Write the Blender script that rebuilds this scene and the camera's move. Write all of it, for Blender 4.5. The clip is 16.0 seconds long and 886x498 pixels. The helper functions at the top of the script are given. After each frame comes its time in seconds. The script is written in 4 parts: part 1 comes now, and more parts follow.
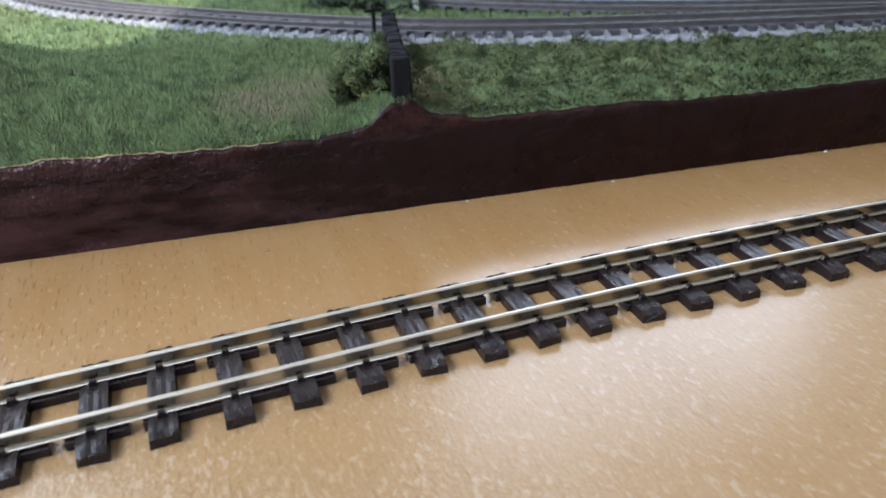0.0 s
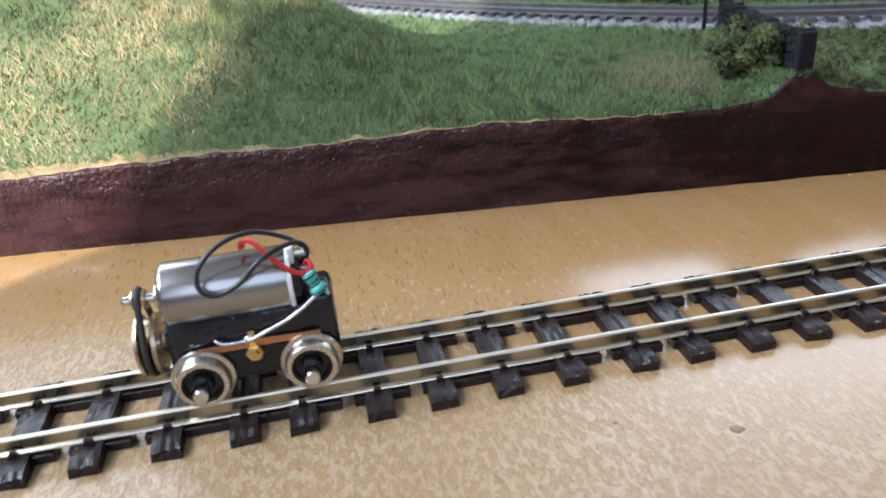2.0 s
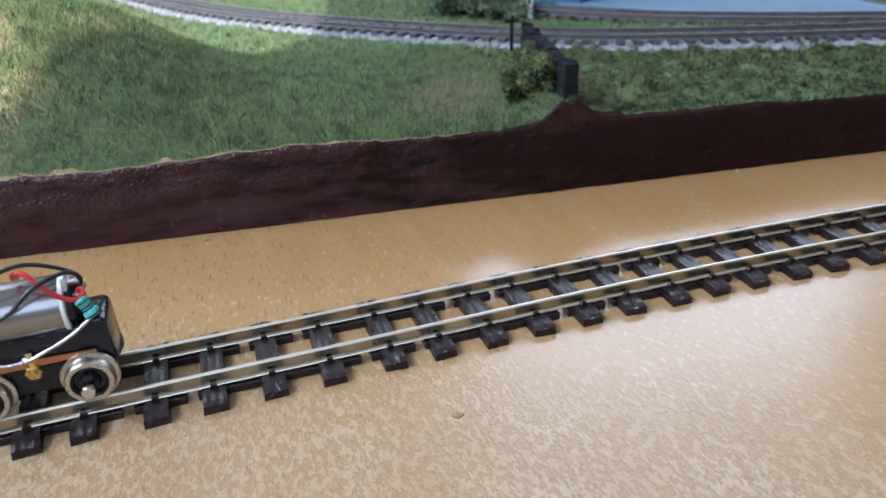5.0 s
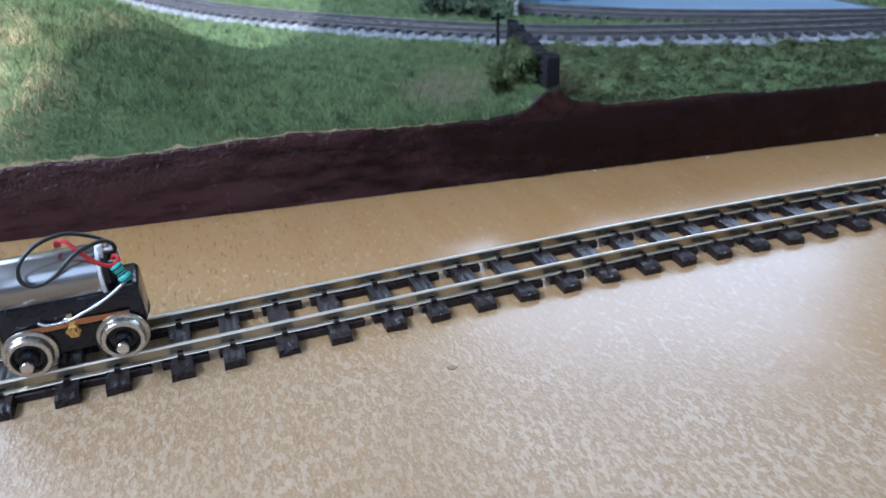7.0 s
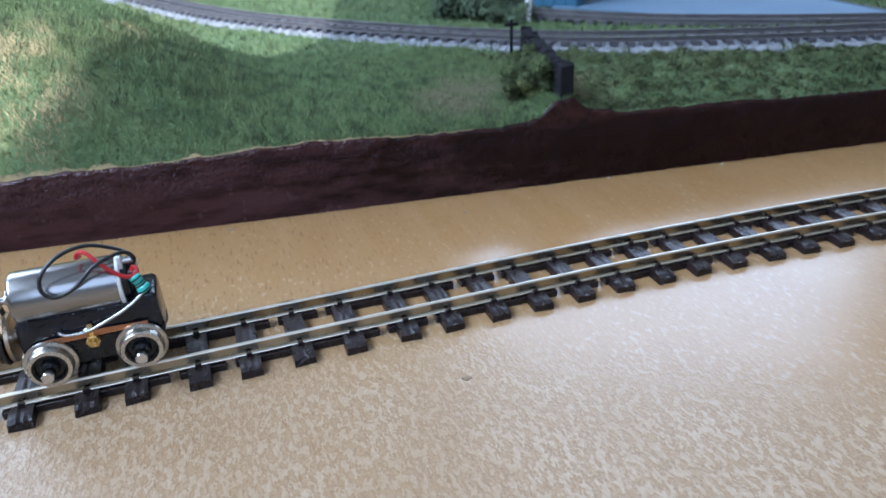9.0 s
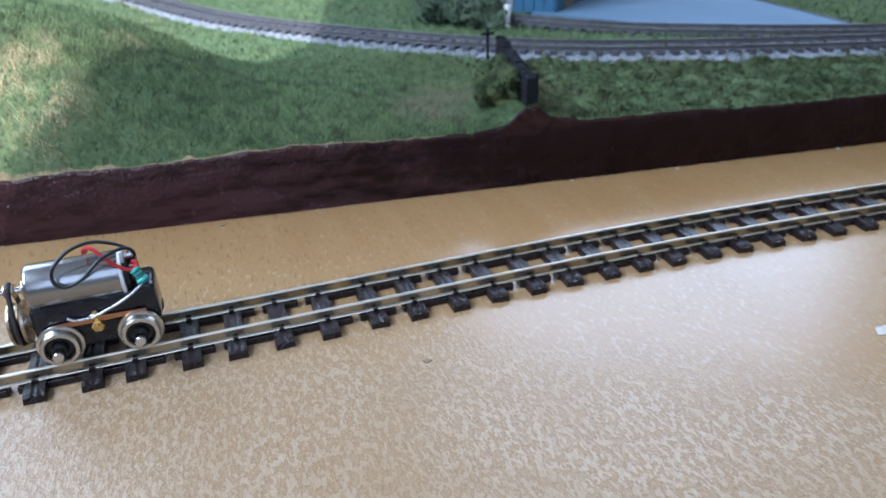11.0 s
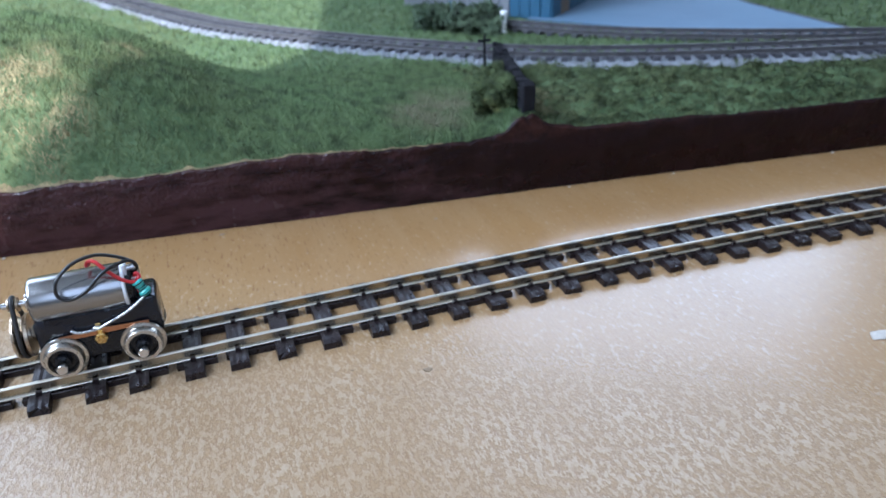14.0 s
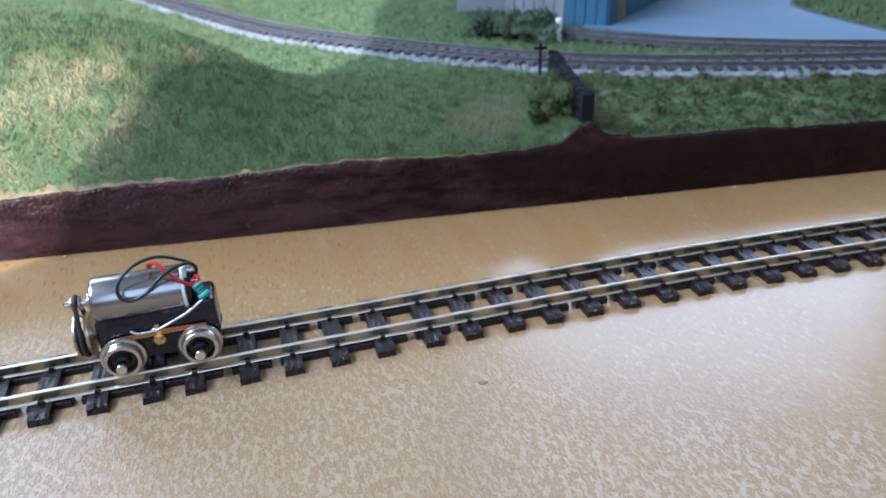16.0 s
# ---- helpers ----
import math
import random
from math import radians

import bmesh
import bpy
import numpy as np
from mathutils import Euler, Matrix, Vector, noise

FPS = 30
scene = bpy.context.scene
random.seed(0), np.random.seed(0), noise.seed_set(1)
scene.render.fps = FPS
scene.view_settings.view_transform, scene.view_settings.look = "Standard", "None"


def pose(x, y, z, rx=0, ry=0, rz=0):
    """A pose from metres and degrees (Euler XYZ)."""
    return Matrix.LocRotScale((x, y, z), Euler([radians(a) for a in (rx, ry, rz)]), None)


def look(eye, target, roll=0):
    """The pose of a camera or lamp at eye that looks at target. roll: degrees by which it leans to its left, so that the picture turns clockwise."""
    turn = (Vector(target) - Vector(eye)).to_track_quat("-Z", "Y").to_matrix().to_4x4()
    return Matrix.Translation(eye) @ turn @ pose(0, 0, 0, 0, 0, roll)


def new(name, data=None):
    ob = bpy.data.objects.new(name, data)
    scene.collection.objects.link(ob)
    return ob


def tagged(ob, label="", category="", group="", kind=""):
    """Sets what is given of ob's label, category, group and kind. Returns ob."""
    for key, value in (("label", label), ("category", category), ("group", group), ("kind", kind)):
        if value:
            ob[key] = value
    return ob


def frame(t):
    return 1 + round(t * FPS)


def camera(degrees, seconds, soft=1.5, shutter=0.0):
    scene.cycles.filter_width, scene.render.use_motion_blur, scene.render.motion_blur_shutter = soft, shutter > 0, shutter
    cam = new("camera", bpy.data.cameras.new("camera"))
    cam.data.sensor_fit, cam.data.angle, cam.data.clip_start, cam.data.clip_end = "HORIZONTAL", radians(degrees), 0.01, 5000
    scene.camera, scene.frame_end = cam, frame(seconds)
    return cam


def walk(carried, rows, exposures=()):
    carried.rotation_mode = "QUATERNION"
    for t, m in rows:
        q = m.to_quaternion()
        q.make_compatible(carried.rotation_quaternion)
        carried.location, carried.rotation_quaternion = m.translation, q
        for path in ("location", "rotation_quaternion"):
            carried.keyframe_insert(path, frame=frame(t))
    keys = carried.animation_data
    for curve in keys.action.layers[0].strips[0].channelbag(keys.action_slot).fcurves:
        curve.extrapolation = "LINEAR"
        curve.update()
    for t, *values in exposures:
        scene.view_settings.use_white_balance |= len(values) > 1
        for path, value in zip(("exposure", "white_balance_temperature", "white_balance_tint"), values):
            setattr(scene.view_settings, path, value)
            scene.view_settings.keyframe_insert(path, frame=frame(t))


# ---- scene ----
cam = camera(62.75, 16.0, soft=1.6)
# seconds, eye in metres, turn in degrees
PATH = [
    (0, 0.01152, -0.08104, 0.05789, 62.340, 1.894, -21.080),
    (0.5, 0.00593, -0.08087, 0.05707, 62.382, 2.297, -20.156),
    (1, -0.00907, -0.08109, 0.05566, 63.301, 3.451, -17.361),
    (1.5, -0.02406, -0.08055, 0.05631, 63.572, 4.129, -14.540),
    (2, -0.04100, -0.08002, 0.05693, 63.666, 4.128, -11.049),
    (2.5, -0.05239, -0.07992, 0.05536, 63.645, 4.116, -7.694),
    (3, -0.04982, -0.08008, 0.05553, 63.820, 4.549, -5.299),
    (3.5, -0.04376, -0.08208, 0.05755, 63.715, 3.646, -6.767),
    (4, -0.02444, -0.08581, 0.06142, 62.507, 2.600, -13.082),
    (6.5, -0.02796, -0.10672, 0.06762, 62.566, 1.886, -20.546),
    (7, -0.02999, -0.10737, 0.06806, 62.262, 1.803, -19.904),
    (7.5, -0.03070, -0.10677, 0.06795, 62.225, 1.679, -19.420),
    (8, -0.03062, -0.10644, 0.06820, 62.243, 1.883, -19.091),
    (8.5, -0.03012, -0.10652, 0.06981, 62.370, 2.194, -19.077),
    (9, -0.03024, -0.10711, 0.06963, 62.405, 2.246, -19.034),
    (9.5, -0.03051, -0.11389, 0.07198, 62.187, 2.011, -18.771),
    (10, -0.02968, -0.12082, 0.07661, 61.911, 1.842, -18.777),
    (12.5, -0.02877, -0.12105, 0.07788, 61.582, 1.459, -19.638),
    (13, -0.02912, -0.12095, 0.07796, 61.571, 1.342, -19.487),
    (13.5, -0.02913, -0.12114, 0.07989, 61.656, 1.718, -19.472),
    (14, -0.02931, -0.12138, 0.07962, 61.737, 1.950, -19.500),
    (14.5, -0.02960, -0.12147, 0.07870, 61.782, 1.823, -19.357),
    (15, -0.03185, -0.12073, 0.07709, 61.792, 1.302, -18.570),
    (15.5, -0.03211, -0.12022, 0.07902, 61.920, 1.651, -16.750),
    (16, -0.03185, -0.11832, 0.07949, 62.313, 2.022, -16.017),
]
LIGHT = [(0, 1.34, 6010, 14), (4.2, 1.34, 6010, 14), (6.3, 1.21, 5200, 12), (16, 1.21, 5200, 12)]
walk(cam, [(t, pose(x, y, z, rx, ry, rz)) for t, x, y, z, rx, ry, rz in PATH], LIGHT)

# ---- world, sun, large lights ----
SUN_WAY = Vector((0.583, 0.530, -0.616)).normalized()
world = bpy.data.worlds.new("world")
scene.world = world
world.use_nodes = True
sky = world.node_tree.nodes.new("ShaderNodeTexSky")
sky.sky_type, sky.sun_disc = "NISHITA", False
sky.sun_elevation = math.asin(-SUN_WAY.z)
sky.sun_rotation = math.atan2(-SUN_WAY.x, -SUN_WAY.y)
world.node_tree.links.new(sky.outputs[0], world.node_tree.nodes["Background"].inputs[0])
world.node_tree.nodes["Background"].inputs[1].default_value = 0.08
sun = new("sun", bpy.data.lights.new("sun", "SUN"))
sun.data.energy, sun.data.angle, sun.data.color = 3.8, radians(0.4), (1.0, 0.93, 0.82)
sun.matrix_world = look((0, 0, 3), Vector((0, 0, 3)) + SUN_WAY)


def window_light(name, eye, target, wide, high, watts, colour):
    lamp = new(name, bpy.data.lights.new(name, "AREA"))
    lamp.data.shape, lamp.data.size, lamp.data.size_y = "RECTANGLE", wide, high
    lamp.data.energy, lamp.data.color = watts, colour
    lamp.matrix_world = look(eye, target)
    return lamp


window_light("north_window_light", (1.0, 1.19, 0.86), (1.0, 0.0, 0.76), 1.16, 0.95, 7.0, (0.84, 0.92, 1.0))
window_light("south_window_light", (-0.25, -1.19, 0.86), (-0.25, 0.0, 0.76), 1.30, 0.95, 2.8, (0.86, 0.93, 1.0))
window_light("west_window_light", (-0.49, -0.03, 0.53), (0.4, 0.0, 0.15), 0.54, 0.32, 5.0, (0.84, 0.92, 1.0))
window_light("side_window_light", (-0.49, 0.70, 0.59), (0.3, 0.1, 0.2), 0.54, 0.50, 2.4, (0.84, 0.92, 1.0))
cam.data.dof.use_dof, cam.data.dof.focus_distance, cam.data.dof.aperture_fstop = True, 0.115, 35.0

# ---- materials ----
MM = 0.001


def shader(name, rough=0.5, metal=0.0, spec=0.5, coat=0.0):
    m = bpy.data.materials.new(name)
    m.use_nodes = True
    b = m.node_tree.nodes["Principled BSDF"]
    b.inputs["Roughness"].default_value = rough
    b.inputs["Metallic"].default_value = metal
    b.inputs["Specular IOR Level"].default_value = spec
    b.inputs["Coat Weight"].default_value = coat
    return m, m.node_tree, b


def node(tree, kind, **values):
    n = tree.nodes.new(kind)
    for key, value in values.items():
        n.inputs[key.replace("_", " ")].default_value = value
    return n


def noise_of(tree, scale, detail=3.0, rough=0.55, stretch=None, turn=0.0):
    """Noise in object space; scale in waves a metre."""
    at = tree.nodes.new("ShaderNodeTexCoord")
    n = node(tree, "ShaderNodeTexNoise", Scale=scale, Detail=detail, Roughness=rough)
    if stretch:
        mp = tree.nodes.new("ShaderNodeMapping")
        mp.inputs["Scale"].default_value = stretch
        mp.inputs["Rotation"].default_value = (0, 0, radians(turn))
        tree.links.new(at.outputs["Object"], mp.inputs["Vector"])
        tree.links.new(mp.outputs[0], n.inputs["Vector"])
    else:
        tree.links.new(at.outputs["Object"], n.inputs["Vector"])
    return n.outputs["Fac"]


def ramp(tree, fac, *stops):
    r = tree.nodes.new("ShaderNodeValToRGB")
    e = r.color_ramp.elements
    while len(e) < len(stops):
        e.new(0.5)
    for el, (at, c) in zip(e, stops):
        el.position, el.color = at, (c, c, c, 1) if isinstance(c, float) else (*c, 1)
    tree.links.new(fac, r.inputs[0])
    return r.outputs[0]


def mix(tree, fac, a, b, how="MIX"):
    n = tree.nodes.new("ShaderNodeMix")
    n.data_type, n.blend_type = "RGBA", how
    for value, at in ((fac, 0), (a, 6), (b, 7)):
        if isinstance(value, (float, int)):
            n.inputs[at].default_value = value
        elif isinstance(value, tuple):
            n.inputs[at].default_value = (*value, 1)
        else:
            tree.links.new(value, n.inputs[at])
    return n.outputs[2]


def bump(tree, b, height, strength, deep):
    n = node(tree, "ShaderNodeBump", Strength=strength, Distance=deep)
    tree.links.new(height, n.inputs["Height"])
    tree.links.new(n.outputs[0], b.inputs["Normal"])


def surface(name, dark, light, scale, rough=0.5, metal=0.0, spec=0.5, coat=0.0, fine=6.0, deep=0.00006, strength=0.4, spread=0.12, random=0.0):
    """A material of two tones, mottled at two scales, with fine relief and uneven gloss."""
    m, t, b = shader(name, rough, metal, spec, coat)
    big, small = noise_of(t, scale), noise_of(t, scale * fine, 4.0)
    tone = mix(t, 0.45, ramp(t, big, (0.3, 0.0), (0.7, 1.0)), ramp(t, small, (0.3, 0.0), (0.7, 1.0)))
    if random:
        info = t.nodes.new("ShaderNodeObjectInfo")
        tone = mix(t, random, tone, info.outputs["Random"])
    t.links.new(mix(t, tone, dark, light), b.inputs["Base Color"])
    t.links.new(ramp(t, small, (0.25, max(0.02, rough - spread)), (0.75, min(1.0, rough + spread))), b.inputs["Roughness"])
    bump(t, b, small, strength, deep)
    return m


def tabletop_material():
    m, t, b = shader("beech_laminate", 0.3, 0.0, 0.5)
    slow = noise_of(t, 14.0, 2.0)
    grain = noise_of(t, 120.0, 3.0, 0.6, (1.0, 0.12, 1.0), 12.0)
    base = mix(t, ramp(t, slow, (0.35, 0.0), (0.68, 1.0)), (0.245, 0.134, 0.047), (0.282, 0.165, 0.064))
    base = mix(t, ramp(t, grain, (0.3, 0.0), (0.75, 0.55)), base, (0.305, 0.195, 0.095))
    at = t.nodes.new("ShaderNodeTexCoord")
    split = t.nodes.new("ShaderNodeSeparateXYZ")
    t.links.new(at.outputs["Object"], split.inputs[0])
    # how strongly glare brings out the flecks, graded into the colour by place
    fleck_grade = node(t, "ShaderNodeMapRange", From_Min=0.036, From_Max=0.016, To_Min=0.16, To_Max=1.0)
    t.links.new(split.outputs["Y"], fleck_grade.inputs["Value"])
    # behind the track the flecks fade out from the middle of the table on
    past_track = node(t, "ShaderNodeMapRange", From_Min=0.004, From_Max=0.012)
    t.links.new(split.outputs["Y"], past_track.inputs["Value"])
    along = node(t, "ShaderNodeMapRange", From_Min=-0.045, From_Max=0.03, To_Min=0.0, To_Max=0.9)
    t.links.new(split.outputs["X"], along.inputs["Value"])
    faded = mix(t, 1.0, past_track.outputs[0], along.outputs[0], "MULTIPLY")
    fleck_grade = mix(t, faded, fleck_grade.outputs[0], (0.1, 0.1, 0.1))
    # the flecks and the greyer tone grow towards the near corner of the table
    slant = node(t, "ShaderNodeVectorMath")
    slant.operation = "DOT_PRODUCT"
    t.links.new(at.outputs["Object"], slant.inputs[0])
    slant.inputs[1].default_value = (0.6, 1.0, 0.0)
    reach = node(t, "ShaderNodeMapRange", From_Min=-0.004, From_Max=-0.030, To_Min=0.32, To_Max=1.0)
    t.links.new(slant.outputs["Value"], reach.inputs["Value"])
    fleck_grade = mix(t, 1.0, fleck_grade, reach.outputs[0], "MULTIPLY")
    base = mix(t, mix(t, 1.0, fleck_grade, (0.6, 0.6, 0.6), "MULTIPLY"), base, (0.235, 0.16, 0.087))
    # pale flecks of two sizes with dark edges, fewer where the grade is low
    fleck_n = noise_of(t, 980.0, 3.0, 0.64, (1.0, 0.5, 1.0), 28.0)
    small_n = noise_of(t, 2300.0, 2.5, 0.6, (0.8, 0.5, 1.0), -35.0)
    fleck_cut = node(t, "ShaderNodeMapRange", To_Min=-0.13, To_Max=0.0)
    t.links.new(fleck_grade, fleck_cut.inputs["Value"])
    few = t.nodes.new("ShaderNodeMath")
    t.links.new(fleck_n, few.inputs[0])
    t.links.new(fleck_cut.outputs[0], few.inputs[1])
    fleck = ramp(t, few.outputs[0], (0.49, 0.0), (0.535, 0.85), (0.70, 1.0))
    fleck = mix(t, 0.35, fleck, mix(t, 1.0, ramp(t, small_n, (0.47, 0.0), (0.56, 1.0)), fleck_grade, "MULTIPLY"))
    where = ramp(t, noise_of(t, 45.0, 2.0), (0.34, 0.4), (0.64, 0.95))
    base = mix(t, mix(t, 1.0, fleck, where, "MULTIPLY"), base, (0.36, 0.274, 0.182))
    edge = ramp(t, fleck_n, (0.43, 0.0), (0.465, 0.65), (0.495, 0.0))
    base = mix(t, mix(t, 1.0, edge, fleck_grade, "MULTIPLY"), base, (0.15, 0.088, 0.04))
    pore_n = noise_of(t, 2000.0, 2.0, 0.5, (1.0, 0.13, 1.0), 8.0)
    pore = ramp(t, pore_n, (0.335, 1.0), (0.395, 0.0))
    pore = mix(t, 1.0, pore, ramp(t, along.outputs[0], (0.1, 1.0), (0.8, 0.45)), "MULTIPLY")
    base = mix(t, mix(t, 1.0, pore, ramp(t, fleck_grade, (0.2, 0.65), (0.9, 0.5)), "MULTIPLY"), base, (0.16, 0.08, 0.03))
    t.links.new(base, b.inputs["Base Color"])
    gloss = mix(t, ramp(t, fleck_grade, (0.15, 0.0), (1.0, 1.0)), (0.17, 0.17, 0.17), ramp(t, fleck_n, (0.3, 0.39), (0.7, 0.31)))
    t.links.new(gloss, b.inputs["Roughness"])
    relief = mix(t, 1.0, mix(t, 0.4, fleck_n, small_n), fleck_grade, "MULTIPLY")
    bump(t, b, relief, 0.85, 0.00024)
    return m


def grass_material(name, dark, mid, light, dry, dry_at=0.6, places=(), bare=()):
    """Leaves in three tones, with dry patches round the places and trodden earth round the bare spots, given as (x, y, radius)."""
    m, t, b = shader(name, 0.8, 0.0, 0.2)
    geo = t.nodes.new("ShaderNodeNewGeometry")
    at = t.nodes.new("ShaderNodeTexCoord")
    patch = ramp(t, noise_of(t, 75.0, 4.0, 0.6), (dry_at, 0.0), (dry_at + 0.17, 0.9))

    def around(spots):
        near = None
        flat = t.nodes.new("ShaderNodeVectorMath")
        flat.operation = "MULTIPLY"
        flat.inputs[1].default_value = (1, 1, 0)
        t.links.new(at.outputs["Object"], flat.inputs[0])
        for x, y, r in spots:
            d = t.nodes.new("ShaderNodeVectorMath")
            d.operation = "DISTANCE"
            t.links.new(flat.outputs[0], d.inputs[0])
            d.inputs[1].default_value = (x * MM, y * MM, 0)
            k = node(t, "ShaderNodeMapRange", From_Min=r * 1.6 * MM, From_Max=r * 0.7 * MM)
            t.links.new(d.outputs["Value"], k.inputs["Value"])
            near = k.outputs[0] if near is None else mix(t, 1.0, near, k.outputs[0], "ADD")
        return near

    if places:
        patch = mix(t, 1.0, patch, around(places), "MULTIPLY")
    tone = ramp(t, geo.outputs["Random Per Island"], (0.0, dark), (0.55, mid), (1.0, light))
    tone = mix(t, ramp(t, noise_of(t, 90.0, 2.0), (0.3, 0.0), (0.7, 0.6)), tone, mid)
    split = t.nodes.new("ShaderNodeSeparateXYZ")
    t.links.new(at.outputs["Object"], split.inputs[0])
    knoll = node(t, "ShaderNodeMapRange", From_Min=-0.015, From_Max=-0.05, To_Min=0.35, To_Max=1.0)
    t.links.new(split.outputs["X"], knoll.inputs["Value"])
    tone = mix(t, mix(t, 1.0, knoll.outputs[0], ramp(t, noise_of(t, 34.0, 3.0), (0.33, 0.2), (0.6, 0.9)), "MULTIPLY"), tone, tuple(0.5 * (m_ + d_) for m_, d_ in zip((0.145, 0.126, 0.048), mid)))
    clump = ramp(t, noise_of(t, 260.0, 2.0), (0.30, 0.42), (0.55, 1.0))
    tone = mix(t, 1.0, tone, clump, "MULTIPLY")
    if bare:
        trodden = ramp(t, noise_of(t, 150.0, 4.0, 0.6), (0.32, 0.05), (0.6, 0.75))
        tone = mix(t, mix(t, 1.0, trodden, around(bare), "MULTIPLY"), tone, (0.142, 0.133, 0.074))
    t.links.new(mix(t, patch, tone, dry), b.inputs["Base Color"])
    return m


M_TABLE = tabletop_material()


def fascia_material():
    m, t, b = shader("glossy_brown_paint", 0.2, 0.0, 0.22)
    big, fine = noise_of(t, 60.0), noise_of(t, 420.0, 4.0, 0.6, (0.35, 1.0, 1.0))
    tone = mix(t, 0.5, ramp(t, big, (0.3, 0.0), (0.7, 1.0)), ramp(t, fine, (0.3, 0.0), (0.7, 1.0)))
    # crumbly plaster under the paint along the top
    at = t.nodes.new("ShaderNodeTexCoord")
    split = t.nodes.new("ShaderNodeSeparateXYZ")
    t.links.new(at.outputs["Object"], split.inputs[0])
    band = node(t, "ShaderNodeMapRange", From_Min=0.005, From_Max=0.012, To_Min=0.25, To_Max=1.0)
    t.links.new(split.outputs["Z"], band.inputs["Value"])
    side = node(t, "ShaderNodeMapRange", From_Min=0.06, From_Max=-0.02, To_Min=0.3, To_Max=1.0)
    t.links.new(split.outputs["X"], side.inputs["Value"])
    paint = mix(t, tone, (0.0048, 0.0011, 0.0015), (0.0130, 0.0032, 0.0034))
    # left-window sheen painted as paler streaks to the left; reddish undercoat along the lip
    thin = node(t, "ShaderNodeMapRange", From_Min=0.07, From_Max=-0.03, To_Min=-0.22, To_Max=0.16)
    t.links.new(split.outputs["X"], thin.inputs["Value"])
    streak = noise_of(t, 330.0, 4.0, 0.6, (0.22, 1.0, 1.0))
    lift = t.nodes.new("ShaderNodeMath")
    t.links.new(streak, lift.inputs[0])
    t.links.new(thin.outputs[0], lift.inputs[1])
    paint = mix(t, ramp(t, lift.outputs[0], (0.42, 0.0), (0.72, 0.75)), paint, (0.058, 0.026, 0.028))
    lip = node(t, "ShaderNodeMapRange", From_Min=0.0138, From_Max=0.0165)
    t.links.new(split.outputs["Z"], lip.inputs["Value"])
    paint = mix(t, mix(t, 1.0, lip.outputs[0], ramp(t, noise_of(t, 500.0), (0.35, 0.0), (0.65, 0.8)), "MULTIPLY"), paint, (0.045, 0.016, 0.012))
    t.links.new(paint, b.inputs["Base Color"])
    matt = node(t, "ShaderNodeMapRange", From_Min=0.005, From_Max=0.03, To_Min=0.0, To_Max=0.22)
    t.links.new(split.outputs["X"], matt.inputs["Value"])
    dull = mix(t, 1.0, matt.outputs[0], band.outputs[0], "MULTIPLY")
    t.links.new(mix(t, 1.0, ramp(t, noise_of(t, 200.0), (0.3, 0.13), (0.7, 0.30)), dull, "ADD"), b.inputs["Roughness"])
    grit = mix(t, 1.0, noise_of(t, 1100.0, 2.5), mix(t, 1.0, band.outputs[0], side.outputs[0], "MULTIPLY"), "MULTIPLY")
    bump(t, b, mix(t, 0.22, grit, fine), 1.0, 0.0009)
    return m


M_FASCIA = fascia_material()
M_RIM = surface("bare_plaster", (0.12, 0.09, 0.045), (0.33, 0.25, 0.118), 330.0, 0.85, deep=0.0002)
M_SOIL = surface("scatter_soil", (0.060, 0.105, 0.045), (0.13, 0.165, 0.075), 60.0, 0.9, spec=0.2, fine=14.0, deep=0.0006, strength=0.8)
M_GRASS = grass_material("static_grass", (0.056, 0.098, 0.037), (0.092, 0.143, 0.055), (0.136, 0.182, 0.074), (0.32, 0.26, 0.13), 0.37, ((-76, 68, 7), (-66, 65, 6), (-60, 63, 5), (-64, 60, 4), (-100, 64, 7), (-90, 61, 7), (-114, 65, 8), (-64, 74, 4), (-45, 83, 3.5), (-140, 72, 12)), ((24, 58, 7), (33, 60, 9), (38, 72, 8)))
M_TURF = grass_material("turf", (0.022, 0.036, 0.014), (0.064, 0.088, 0.032), (0.142, 0.164, 0.066), (0.28, 0.26, 0.13), 0.55, ((57, 55, 9), (60, 68, 8)))
M_BUSH = grass_material("bush_foliage", (0.027, 0.043, 0.016), (0.056, 0.080, 0.028), (0.105, 0.132, 0.048), (0.24, 0.23, 0.07), 0.6)
M_SHRUB = grass_material("shrub_foliage", (0.030, 0.052, 0.034), (0.062, 0.095, 0.054), (0.11, 0.15, 0.085), (0.08, 0.09, 0.05), 0.8)


def tie_material():
    m, t, b = shader("brown_plastic", 0.4, 0.0, 0.34)
    grain = noise_of(t, 1700.0, 3.0, 0.6, (1.0, 0.1, 1.0))
    info = t.nodes.new("ShaderNodeObjectInfo")
    tone = mix(t, 0.3, ramp(t, grain, (0.3, 0.0), (0.7, 1.0)), info.outputs["Random"])
    t.links.new(mix(t, tone, (0.0062, 0.0040, 0.0042), (0.021, 0.0135, 0.0132)), b.inputs["Base Color"])
    t.links.new(ramp(t, noise_of(t, 700.0, 3.0), (0.3, 0.48), (0.7, 0.20)), b.inputs["Roughness"])
    bump(t, b, mix(t, 0.35, grain, noise_of(t, 900.0, 2.0)), 0.6, 0.0003)
    return m


M_SLEEPER = tie_material()


